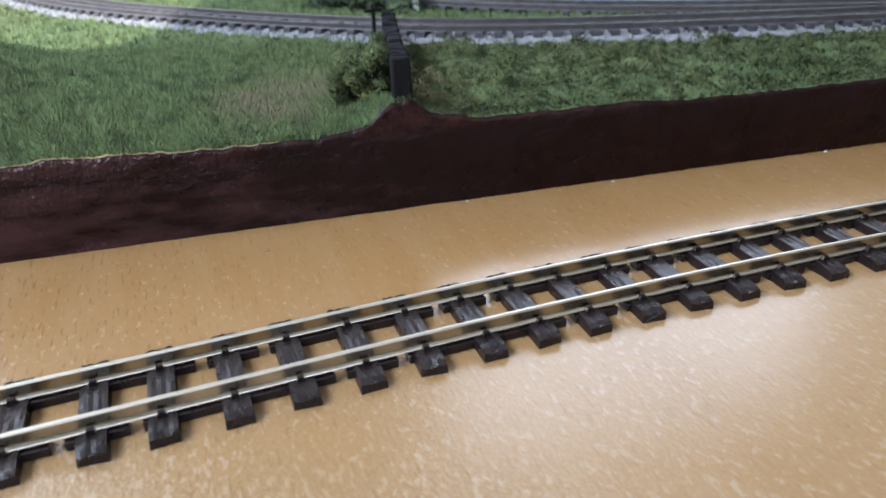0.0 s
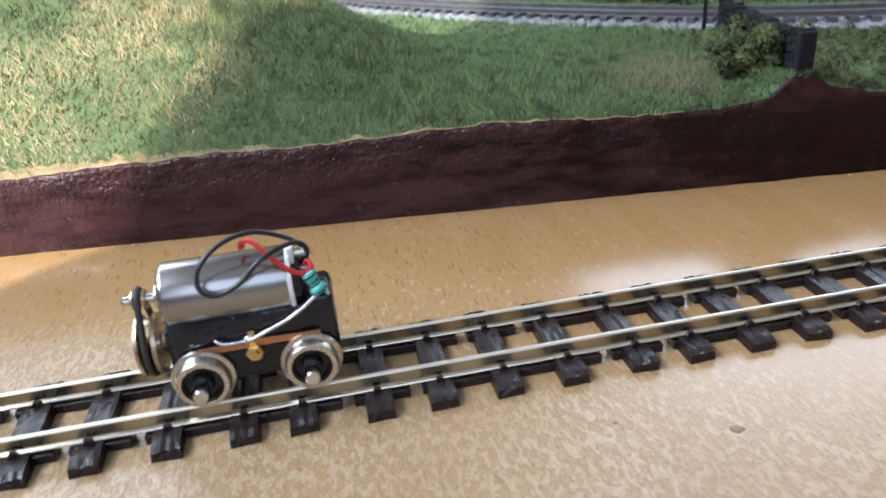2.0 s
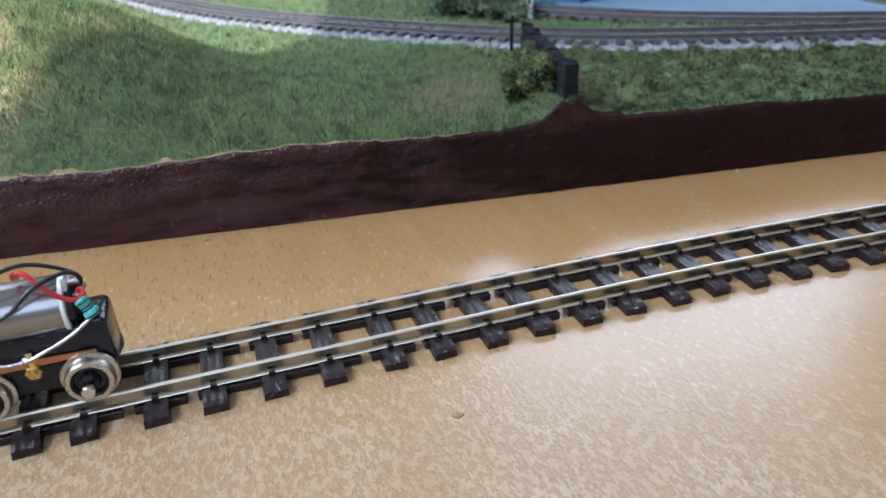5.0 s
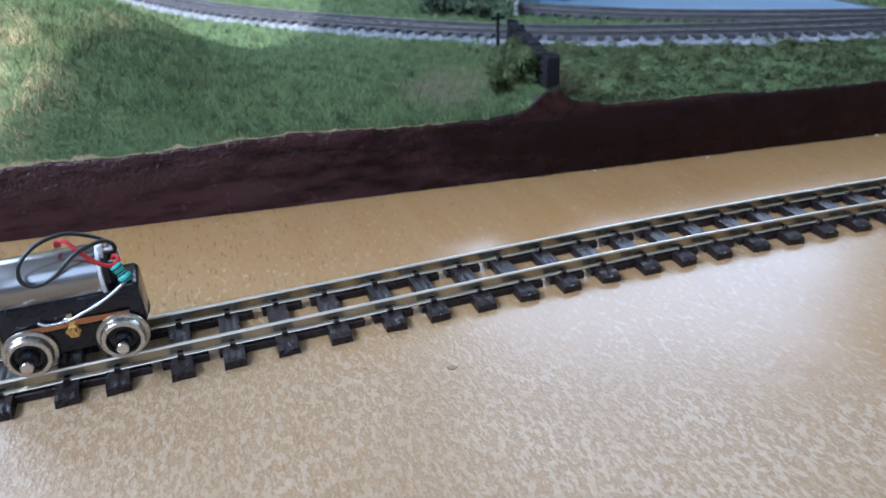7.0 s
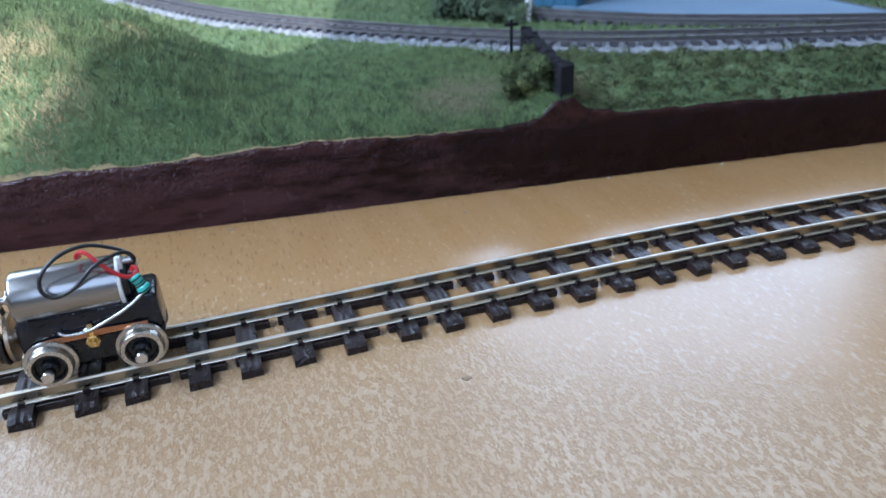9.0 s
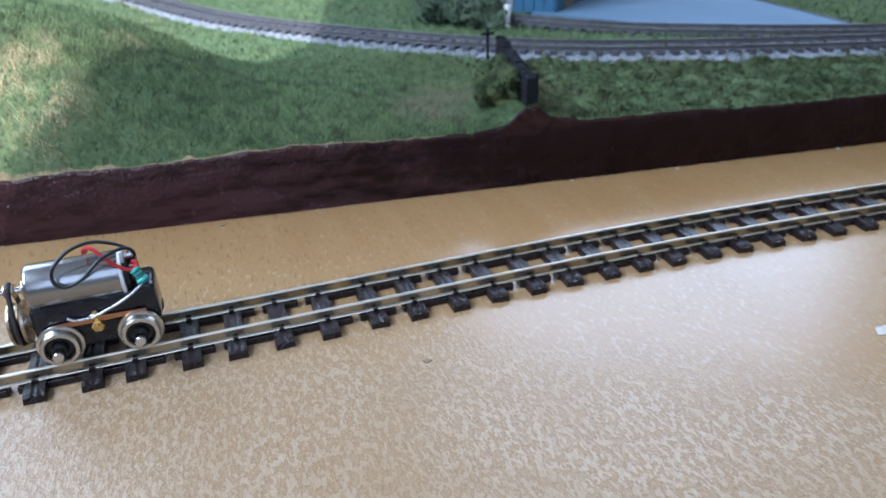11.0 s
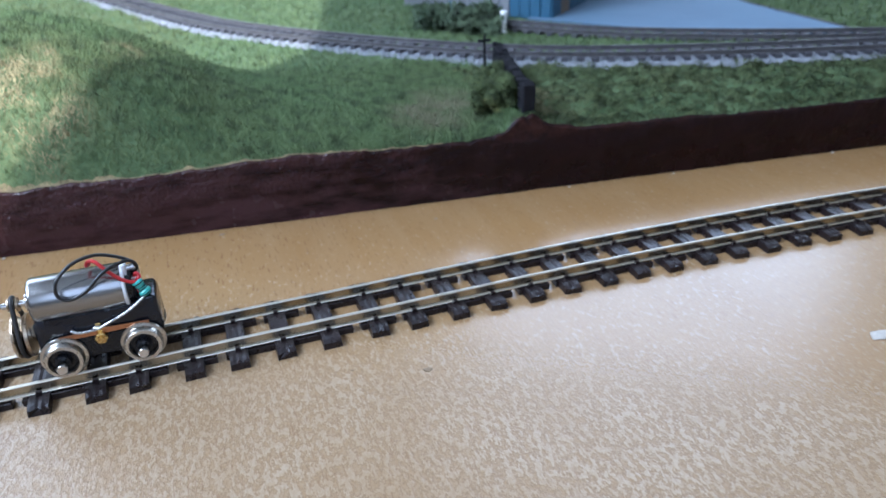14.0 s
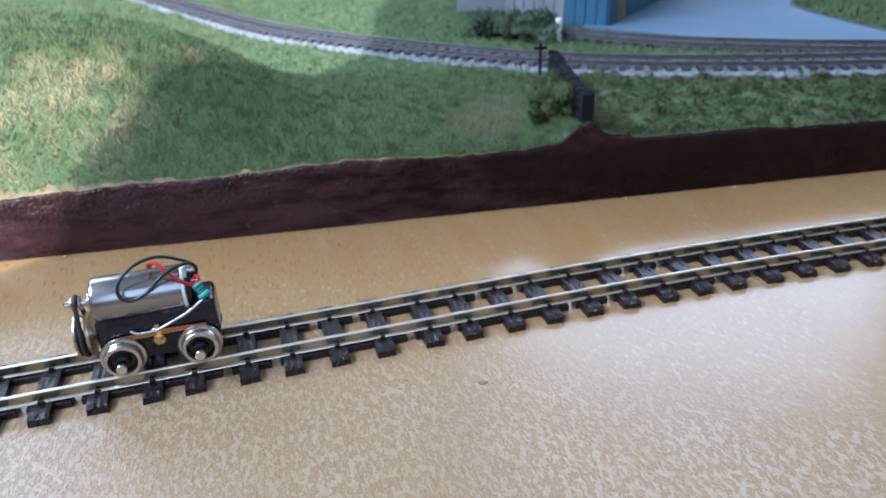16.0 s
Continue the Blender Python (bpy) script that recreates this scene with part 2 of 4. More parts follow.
def rail_material():
    """Nickel silver, tarnished on the web, with a brushed running surface."""
    m, t, b = shader("nickel_silver", 0.22, 1.0)
    fine = noise_of(t, 900.0, 3.0, 0.6, (0.1, 1.0, 1.0))
    bright = mix(t, fine, (0.50, 0.46, 0.38), (0.66, 0.61, 0.51))
    at = t.nodes.new("ShaderNodeTexCoord")
    split = t.nodes.new("ShaderNodeSeparateXYZ")
    t.links.new(at.outputs["Object"], split.inputs[0])
    high = node(t, "ShaderNodeMapRange", From_Min=0.0017, From_Max=0.0037)
    t.links.new(split.outputs["Z"], high.inputs["Value"])
    web = ramp(t, high.outputs[0], (0.18, 0.0), (0.26, 1.0), (0.80, 0.9), (0.90, 0.0))
    tarnish = mix(t, ramp(t, noise_of(t, 160.0, 3.0), (0.3, 0.0), (0.7, 1.0)), (0.27, 0.24, 0.175), (0.42, 0.38, 0.29))
    t.links.new(mix(t, web, bright, tarnish), b.inputs["Base Color"])
    t.links.new(ramp(t, high.outputs[0], (0.87, 0.24), (0.98, 0.48)), b.inputs["Roughness"])
    bump(t, b, fine, 0.25, 0.00001)
    return m


M_RAIL = rail_material()
M_RUST = surface("weathered_rail", (0.06, 0.056, 0.058), (0.125, 0.118, 0.12), 300.0, 0.38, 0.5)
M_OLDTIE = surface("weathered_tie", (0.026, 0.025, 0.030), (0.062, 0.060, 0.068), 300.0, 0.7, random=0.4)
M_BALLAST = surface("grey_ballast", (0.085, 0.09, 0.10), (0.29, 0.30, 0.32), 420.0, 0.9, fine=3.0, deep=0.0005, strength=0.9)
M_EARTH = surface("trodden_earth", (0.07, 0.062, 0.058), (0.14, 0.125, 0.115), 200.0, 0.9, deep=0.0004, strength=0.8)
M_STONE = surface("dark_stone", (0.005, 0.005, 0.0065), (0.017, 0.0165, 0.0185), 300.0, 0.9, spec=0.1, deep=0.0002, random=0.4)
M_YARD = surface("grey_blue_hardstanding", (0.072, 0.120, 0.185), (0.10, 0.168, 0.238), 30.0, 0.8, fine=20.0, deep=0.0001)
M_KERB = surface("dark_kerb", (0.03, 0.032, 0.036), (0.06, 0.064, 0.068), 120.0, 0.8)
M_BLUE = surface("blue_painted_panel", (0.022, 0.072, 0.125), (0.034, 0.10, 0.165), 90.0, 0.5)
M_GREY = surface("grey_building_card", (0.12, 0.125, 0.135), (0.19, 0.195, 0.21), 90.0, 0.7)
M_BROWN = surface("brown_timber_panel", (0.12, 0.085, 0.06), (0.2, 0.15, 0.10), 200.0, 0.7)
M_RED = surface("red_painted_panel", (0.25, 0.03, 0.03), (0.38, 0.06, 0.05), 120.0, 0.5)
M_WHITE = surface("white_paint", (0.62, 0.62, 0.60), (0.80, 0.80, 0.78), 150.0, 0.5)
M_BLACK = surface("black_painted_brass", (0.004, 0.0042, 0.0065), (0.011, 0.0125, 0.018), 170.0, 0.10, spec=0.4, fine=2.0, deep=0.0009, strength=0.6, spread=0.06)
M_PLASTIC = surface("black_plastic", (0.005, 0.005, 0.006), (0.012, 0.012, 0.014), 600.0, 0.3, spec=0.35)
M_STEEL = surface("satin_steel_can", (0.305, 0.30, 0.295), (0.33, 0.325, 0.32), 60.0, 0.24, 1.0, fine=4.0, deep=0.000001, strength=0.02, spread=0.015)
M_CHROME = surface("bright_steel", (0.55, 0.54, 0.52), (0.68, 0.67, 0.65), 400.0, 0.16, 1.0, deep=0.00001, strength=0.2, spread=0.06)
M_TYRE = surface("turned_nickel_tyre", (0.47, 0.44, 0.39), (0.62, 0.59, 0.53), 500.0, 0.3, 1.0, deep=0.00002, strength=0.25, spread=0.07)
M_BRASS = surface("brass", (0.50, 0.34, 0.12), (0.68, 0.49, 0.20), 500.0, 0.25, 1.0, deep=0.00002)
M_PULLEY = surface("dull_brass_pulley", (0.33, 0.26, 0.18), (0.45, 0.36, 0.26), 400.0, 0.33, 1.0, deep=0.00002)
M_COPPER = surface("copper_strip", (0.42, 0.20, 0.10), (0.56, 0.29, 0.16), 400.0, 0.38, 1.0, deep=0.00002)
M_SOLDER = surface("tinned_wire", (0.50, 0.50, 0.50), (0.68, 0.68, 0.67), 700.0, 0.3, 1.0, deep=0.00003)
M_WIRE_BLACK = surface("black_insulation", (0.008, 0.008, 0.009), (0.018, 0.018, 0.02), 500.0, 0.38)
M_WIRE_RED = surface("red_insulation", (0.42, 0.012, 0.018), (0.55, 0.03, 0.03), 500.0, 0.36)
M_TEAL = surface("teal_lacquer", (0.06, 0.38, 0.34), (0.11, 0.50, 0.45), 500.0, 0.3)
M_CAP = surface("white_nylon", (0.58, 0.59, 0.60), (0.75, 0.76, 0.77), 300.0, 0.4)
M_RUBBER = surface("black_rubber", (0.010, 0.009, 0.008), (0.022, 0.019, 0.017), 500.0, 0.5)
M_ROOM = surface("pale_wall_paint", (0.36, 0.345, 0.32), (0.42, 0.40, 0.375), 3.0, 0.9, fine=60.0, deep=0.0004)
M_CEIL = surface("white_ceiling_paint", (0.74, 0.73, 0.71), (0.80, 0.79, 0.77), 3.0, 0.9, fine=60.0, deep=0.0004)
M_FLOOR = surface("grey_carpet", (0.16, 0.145, 0.13), (0.24, 0.22, 0.20), 40.0, 0.95, fine=30.0, deep=0.002)
M_SMUT = surface("dark_smut", (0.14, 0.095, 0.055), (0.22, 0.155, 0.09), 900.0, 0.8)
M_CHIP = surface("pale_crumb", (0.33, 0.29, 0.24), (0.50, 0.46, 0.40), 900.0, 0.7)

# ---- helpers for building, all lengths in millimetres ----


def raw(verts, faces, smooth=False):
    me = bpy.data.meshes.new("mesh")
    me.from_pydata([tuple(c * MM for c in v) for v in verts], [], faces)
    if smooth:
        me.polygons.foreach_set("use_smooth", [True] * len(me.polygons))
    me.update()
    return me


def piece(name, me, material, parent=None, label="", at=None):
    """Links a mesh as one object, under a thing or a part."""
    if material and not me.materials:
        me.materials.append(material)
    ob = new(name, me)
    ob.parent = parent
    if at is not None:
        ob.matrix_basis = at
    return tagged(ob, label)


def thing(name, label, category, group="", kind="", at=(0, 0, 0)):
    ob = new(name)
    ob.empty_display_size = 0.005
    ob.location = [c * MM for c in at]
    return tagged(ob, label, category, group, kind)


def from_bm(bm, smooth=False):
    bmesh.ops.recalc_face_normals(bm, faces=bm.faces)
    me = bpy.data.meshes.new("mesh")
    bm.to_mesh(me)
    bm.free()
    me.transform(Matrix.Scale(MM, 4))
    if smooth:
        me.polygons.foreach_set("use_smooth", [True] * len(me.polygons))
    return me


def block(x0, x1, y0, y1, z0, z1, edge=0.0, steps=1):
    bm = bmesh.new()
    bmesh.ops.create_cube(bm, size=1.0)
    for v in bm.verts:
        v.co = ((x0 + x1) / 2 + v.co.x * (x1 - x0), (y0 + y1) / 2 + v.co.y * (y1 - y0), (z0 + z1) / 2 + v.co.z * (z1 - z0))
    if edge:
        bmesh.ops.bevel(bm, geom=bm.edges[:], offset=edge, segments=steps, profile=0.5, affect="EDGES")
    return from_bm(bm)


def lathe(profile, axis="y", sides=40, at=(0, 0, 0)):
    """Turns (along, radius) pairs round an axis through a point; ends at radius 0 close it."""
    verts, faces, rings = [], [], []
    for a, r in profile:
        ring = []
        for k in range(sides if r > 1e-6 else 1):
            c, s = r * math.cos(2 * math.pi * k / sides), r * math.sin(2 * math.pi * k / sides)
            p = {"x": (a, c, s), "y": (c, a, s), "z": (c, s, a)}[axis]
            ring.append(len(verts))
            verts.append([p[i] + at[i] for i in range(3)])
        rings.append(ring)
    for one, two in zip(rings, rings[1:]):
        for k in range(sides):
            q = [one[k % len(one)], one[(k + 1) % len(one)], two[(k + 1) % len(two)], two[k % len(two)]]
            q = list(dict.fromkeys(q))
            if len(q) > 2:
                faces.append(q)
    bm = bmesh.new()
    vs = [bm.verts.new(v) for v in verts]
    for f in faces:
        bm.faces.new([vs[i] for i in f])
    me = from_bm(bm, True)
    me.set_sharp_from_angle(angle=radians(35))
    return me


def spline(points, steps=8, closed=False):
    p = [Vector(q) for q in points]
    p = [p[-1], *p, p[0], p[1]] if closed else [2 * p[0] - p[1], *p, 2 * p[-1] - p[-2]]
    out = []
    for a, b, c, d in zip(p, p[1:], p[2:], p[3:]):
        for k in range(steps):
            t = k / steps
            out.append(0.5 * (2 * b + (c - a) * t + (2 * a - 5 * b + 4 * c - d) * t * t + (3 * b - a - 3 * c + d) * t**3))
    return out if closed else out + [p[-2]]


def tube(path, radius, sides=10, closed=False):
    verts, faces = [], []
    up, n = Vector((0, 0, 1)), len(path)
    side = None
    for i, q in enumerate(path):
        a, b = (path[(i - 1) % n], path[(i + 1) % n]) if closed else (path[max(0, i - 1)], path[min(n - 1, i + 1)])
        way = (b - a).normalized()
        if side is None:
            side = way.cross(up)
            side = side if side.length > 0.1 else way.cross(Vector((1, 0, 0)))
        side = (side - way * side.dot(way)).normalized()
        other = way.cross(side)
        for k in range(sides):
            t = 2 * math.pi * k / sides
            verts.append(q + radius * (math.cos(t) * side + math.sin(t) * other))
    for i in range(n if closed else n - 1):
        j = (i + 1) % n
        for k in range(sides):
            m = (k + 1) % sides
            faces.append((i * sides + k, i * sides + m, j * sides + m, j * sides + k))
    if not closed:
        faces += [tuple(range(sides))[::-1], tuple(range((n - 1) * sides, n * sides))]
    return raw(verts, faces, True)


def sweep(profile, path):
    """Extrudes a closed (across, up) profile along a level path."""
    verts, faces, n = [], [], len(profile)
    for i, q in enumerate(path):
        way = (path[min(len(path) - 1, i + 1)] - path[max(0, i - 1)]).normalized()
        across = Vector((-way.y, way.x, 0)).normalized()
        verts += [q + across * a + Vector((0, 0, u)) for a, u in profile]
    for i in range(len(path) - 1):
        for k in range(n):
            m = (k + 1) % n
            faces.append((i * n + k, (i + 1) * n + k, (i + 1) * n + m, i * n + m))
    faces += [tuple(range(n)), tuple(range((len(path) - 1) * n, len(path) * n))[::-1]]
    bm = bmesh.new()
    vs = [bm.verts.new(v) for v in verts]
    for f in faces:
        bm.faces.new([vs[k] for k in f])
    return from_bm(bm)


def slivers(spots, tall, wide, lean, seed, facing=(0, 0, 1)):
    """Many thin upright leaves, each one triangle, at an array of spots."""
    rng = np.random.default_rng(seed)
    n = len(spots)
    turn, tip = rng.uniform(0, 2 * np.pi, n), rng.uniform(0, 2 * np.pi, n)
    high = tall * rng.uniform(0.55, 1.15, n)
    side = np.stack([np.cos(turn), np.sin(turn), 0 * turn], 1) * (wide * rng.uniform(0.7, 1.3, n) / 2)[:, None]
    over = lean * high * rng.uniform(0.2, 1.0, n)
    top = spots + np.stack([over * np.cos(tip), over * np.sin(tip), high], 1)
    # fronts towards the open side of the table
    front = (np.cross(2 * side, top - spots + side) * (0.0, -0.85, 0.5)).sum(1)
    side[front < 0] *= -1
    verts = np.stack([spots - side, spots + side, top], 1).reshape(-1, 3) * MM
    me = bpy.data.meshes.new("mesh")
    me.vertices.add(3 * n)
    me.vertices.foreach_set("co", verts.ravel())
    me.loops.add(3 * n)
    me.loops.foreach_set("vertex_index", np.arange(3 * n))
    me.polygons.add(n)
    me.polygons.foreach_set("loop_start", np.arange(0, 3 * n, 3))
    me.update(calc_edges=True)
    # soft shading: leaves face mostly the way of the ground
    face = np.repeat(rng.normal(0, 0.36, (n, 3)) + facing, 3, axis=0)
    face /= np.linalg.norm(face, axis=1)[:, None]
    me.normals_split_custom_set_from_vertices(face.tolist())
    return me


# ---- the room that closes the place ----
def wall_with_openings(name, corner, along, length, z0, z1, holes, thick):
    """A wall from z0 to z1 with many-sided openings, given as (along, up), cut through its thickness."""
    corner, along = Vector(corner), Vector(along)
    out = Vector((along.y, -along.x, 0)) * thick
    bm = bmesh.new()
    rim = [(0, z0), (length, z0), (length, z1), (0, z1)]
    rings = []
    for shift in (Vector(), out):
        loops = []
        for pts in (rim, *holes):
            vs = [bm.verts.new(corner + along * a + Vector((0, 0, u)) + shift) for a, u in pts]
            es = [bm.edges.new((vs[i], vs[(i + 1) % len(vs)])) for i in range(len(vs))]
            loops.append((vs, es))
        bmesh.ops.triangle_fill(bm, edges=[e for _, es in loops for e in es], use_beauty=True)
        rings.append(loops)
    for k in range(len(rings[0])):
        a, b = rings[0][k][0], rings[1][k][0]
        for i in range(len(a)):
            j = (i + 1) % len(a)
            bm.faces.new((a[i], a[j], b[j], b[i]))
    return tagged(piece(name, from_bm(bm), M_ROOM), kind="structure")


wall_with_openings("wall_north", (-600, 1200, 0), (1, 0, 0), 2200, -750, 1600, [[(1020, 390), (2180, 390), (2180, 1340), (1020, 1340)]], 100)
wall_with_openings("wall_south", (1600, -1200, 0), (-1, 0, 0), 2200, -750, 1600, [[(1200, 390), (2150, 390), (2150, 1340), (1200, 1340)]], 100)
# unseen wall added to block the sun; its cutout is fitted to the sunlit patch
SUN_PATCH_CUTOUT = [(-332, 360), (-321, 432), (-333, 468), (-340, 500), (-338, 533), (-318, 548), (-312, 572), (-262, 582), (-231, 594), (-130, 700), (250, 700), (250, 360)]
SIDE_OPENING = [(420, 330), (420, 850), (980, 850), (980, 330)]
wall_with_openings("wall_west", (-500, 1200, 0), (0, -1, 0), 2400, -750, 1600, [[(1200 - y, z) for y, z in hole] for hole in (SUN_PATCH_CUTOUT, SIDE_OPENING)], 3)
tagged(piece("wall_east", block(1600, 1700, -1300, 1300, -750, 1600), M_ROOM), kind="structure")
tagged(piece("ceiling", block(-600, 1700, -1300, 1300, 1600, 1700), M_CEIL), kind="structure")
tagged(piece("floor", block(-600, 1700, -1300, 1300, -850, -750), M_FLOOR), kind="structure")

# ---- the table ----
table = thing("table", "beech-effect laminated table with a lightly mottled lacquered top", "table")
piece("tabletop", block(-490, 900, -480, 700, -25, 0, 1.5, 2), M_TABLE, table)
for x in (-450, 850):
    for y in (-440, 650):
        piece("leg", block(x - 25, x + 25, y - 25, y + 25, -750, -25, 2.0), M_TABLE, table)

# ---- the model landscape ----
EDGE = ((-300, 13), (-120, 13.2), (-98, 15), (-62, 16.3), (-40, 15.8), (-28, 16.5), (-10, 17.1), (8, 16.2), (22, 15.6), (35, 15.7), (43, 16.8),
        (47, 20.3), (51, 21.0), (55, 18.2), (64, 16.4), (79, 15.8), (94, 16.0), (110, 15.0), (139, 14.8), (330, 14.5))


def edge_y(x):
    return 47.2 - 0.113 * x


def edge_z(x):
    z = float(np.interp(x, [e[0] for e in EDGE], [e[1] for e in EDGE]))
    return z + 0.45 * noise.noise((x * 0.16, 3.1, 0)) + 0.35 * noise.noise((x * 0.6, 7.7, 0))


def hill(x, back):
    """The knoll above the flat ground: a steep bank behind the edge, a crest and a fall beyond it."""
    rise = 32.0 / (1 + np.exp((x + 33) / 13.5)) + 3.0 * np.exp(-(((x - 6) / 22) ** 2))
    bank = 1 - np.exp(-np.maximum(0.0, back - 0.8) / 12)
    return rise * bank * (0.5 + 0.5 * np.cos(np.pi * np.clip((back - 45) / 42, 0, 1)))


def hill_facing(spots):
    """Which way the slope faces at an array of spots."""
    x, back = spots[:, 0], spots[:, 1] - 47.2 + 0.113 * spots[:, 0]
    dx, dy = hill(x + 1, back + 0.113) - hill(x - 1, back - 0.113), hill(x, back + 1) - hill(x, back - 1)
    way = np.stack([-dx / 2, -dy / 2, np.ones(len(spots))], 1)
    way /= np.linalg.norm(way, axis=1)[:, None]
    return 0.6 * way + (0, 0, 0.4)


def land(x, y):
    """The height of the ground of the model."""
    back = max(0.0, y - edge_y(x))
    flat = edge_z(x) + (18.3 - edge_z(x)) * min(1.0, back / 18.0)
    rough = 0.9 * noise.noise((x * 0.045, y * 0.045, 0)) + 0.45 * noise.noise((x * 0.16, y * 0.16, 5))
    if x > 54:
        rough += 1.5 * noise.noise((x * 0.17, y * 0.26, 9)) + 0.8 * noise.noise((x * 0.4, y * 0.5, 12))
    return flat + float(hill(x, back)) + rough * min(1.0, back / 5.0) * (0.25 if back > 70 and x > 0 else 1.0)


def rim_width(x):
    """How far the bare plaster shows behind the edge."""
    w = 0.5 + 0.6 * noise.noise((x * 0.1, 0, 8)) + 0.5 * noise.noise((x * 0.45, 0, 18))
    return w * max(0.0, min(1.0, (28 - x) / 20)) + 0.35 * max(0.0, min(1.0, (-x - 55) / 25))


def base_board():
    base = thing("model_landscape", "model railway landscape on a brown-painted baseboard standing on the table", "diorama")
    # brown painted edge
    xs = np.arange(-300, 330.1, 0.85)
    verts, faces, rows = [], [], 19
    for x in xs:
        top = edge_z(x)
        for k in range(rows):
            f = k / (rows - 1)
            out = 0.35 * noise.noise((x * 0.12, f * 3, 1)) + 0.28 * noise.noise((x * 0.5, f * 9, 2)) * (0.3 + f) + 0.34 * noise.noise((x * 1.1, f * 17, 3)) * max(0.0, f - 0.5) * (1.6 if x < 20 else 0.6)
            lip = (0.35 + 0.3 * noise.noise((x * 0.7, 0, 11))) * max(0.0, f - 0.8) / 0.2
            verts.append((x, edge_y(x) - out + lip * lip, top * f + (0.5 * noise.noise((x * 0.9, 0, 4)) if k == rows - 1 else 0)))
        verts.append((x, edge_y(x) + 3.0, top - 0.4))
    n = rows + 1
    for i in range(len(xs) - 1):
        for k in range(n - 1):
            faces.append((i * n + k, (i + 1) * n + k, (i + 1) * n + k + 1, i * n + k + 1))
    piece("fascia", raw(verts, faces, True), M_FASCIA, base, "glossy dark brown painted plaster edge")
    # bare plaster lip along the grass
    verts, faces = [], []
    xs = xs[xs < 28]
    for x in xs:
        w = rim_width(x)
        for k in range(4):
            f = k / 3
            verts.append((x, edge_y(x) + 0.4 + f * w, land(x, edge_y(x) + 0.4 + f * w) + 0.02 + 0.22 * math.sin(math.pi * f) + 0.12 * noise.noise((x * 0.9, f * 3, 6))))
    for i in range(len(xs) - 1):
        for k in range(3):
            faces.append((i * 4 + k, (i + 1) * 4 + k, (i + 1) * 4 + k + 1, i * 4 + k + 1))
    piece("plaster_rim", raw(verts, faces, True), M_RIM, base, "bare sandy plaster rim")
    # ground
    gx, gy = np.arange(-300, 331, 3.0), np.concatenate([(0, 0.7, 1.4), np.arange(2.2, 110, 2.2), np.arange(110, 391, 5.0)])
    verts = [(x, edge_y(x) + 0.7 + b, land(x, edge_y(x) + 0.7 + b) - 0.1) for x in gx for b in gy]
    m = len(gy)
    faces = [(i * m + k, (i + 1) * m + k, (i + 1) * m + k + 1, i * m + k + 1) for i in range(len(gx) - 1) for k in range(m - 1)]
    piece("soil", raw(verts, faces, True), M_SOIL, base, "green-brown scattered soil")
    piece("frame", block(-299, 329, 90, 380, 0, 9), M_BROWN, base)
    return base


base_board()

MAIN = [(-90, 380), (-58, 305), (-24, 227), (2, 184), (42.5, 136.5), (73.6, 108.5), (105, 90), (163, 67), (230, 47), (320, 26)]
SIDING = [(76, 181), (95.5, 152), (117.5, 127.5), (141, 109), (181, 86), (240, 60)]
YARD = [(108, 164), (136.5, 124), (159.5, 106), (201, 82), (203, 112), (205, 147), (210, 165), (224, 182), (300, 260), (300, 370), (130, 370), (120, 200)]
main_path = spline([(*p, 0) for p in MAIN], 16)
siding_path = spline([(*p, 0) for p in SIDING], 14)


def inside(poly, x, y):
    hit = False
    for (xa, ya), (xb, yb) in zip(poly, poly[1:] + poly[:1]):
        if (ya > y) != (yb > y) and x < (xb - xa) * (y - ya) / (yb - ya) + xa:
            hit = not hit
    return hit


def scattered(count, x0, x1, b0, b1, seed, power=1.0, clear=8.0):
    """Spots on the ground, b behind the edge, kept off tracks and yard."""
    rng = np.random.default_rng(seed)
    xs = rng.uniform(x0, x1, count)
    bs = b0 + (b1 - b0) * rng.uniform(0, 1, count) ** power
    ys = 47.2 - 0.113 * xs + bs
    keep = np.ones(count, bool)
    for line, room in ((main_path, clear), (siding_path, clear - 2.3)):
        for q in line:
            keep &= (xs - q.x) ** 2 + (ys - q.y) ** 2 > room**2
    return np.array([(x, y, land(x, y) - 0.15) for x, y, k in zip(xs, ys, keep) if k and not inside(YARD, x, y)])


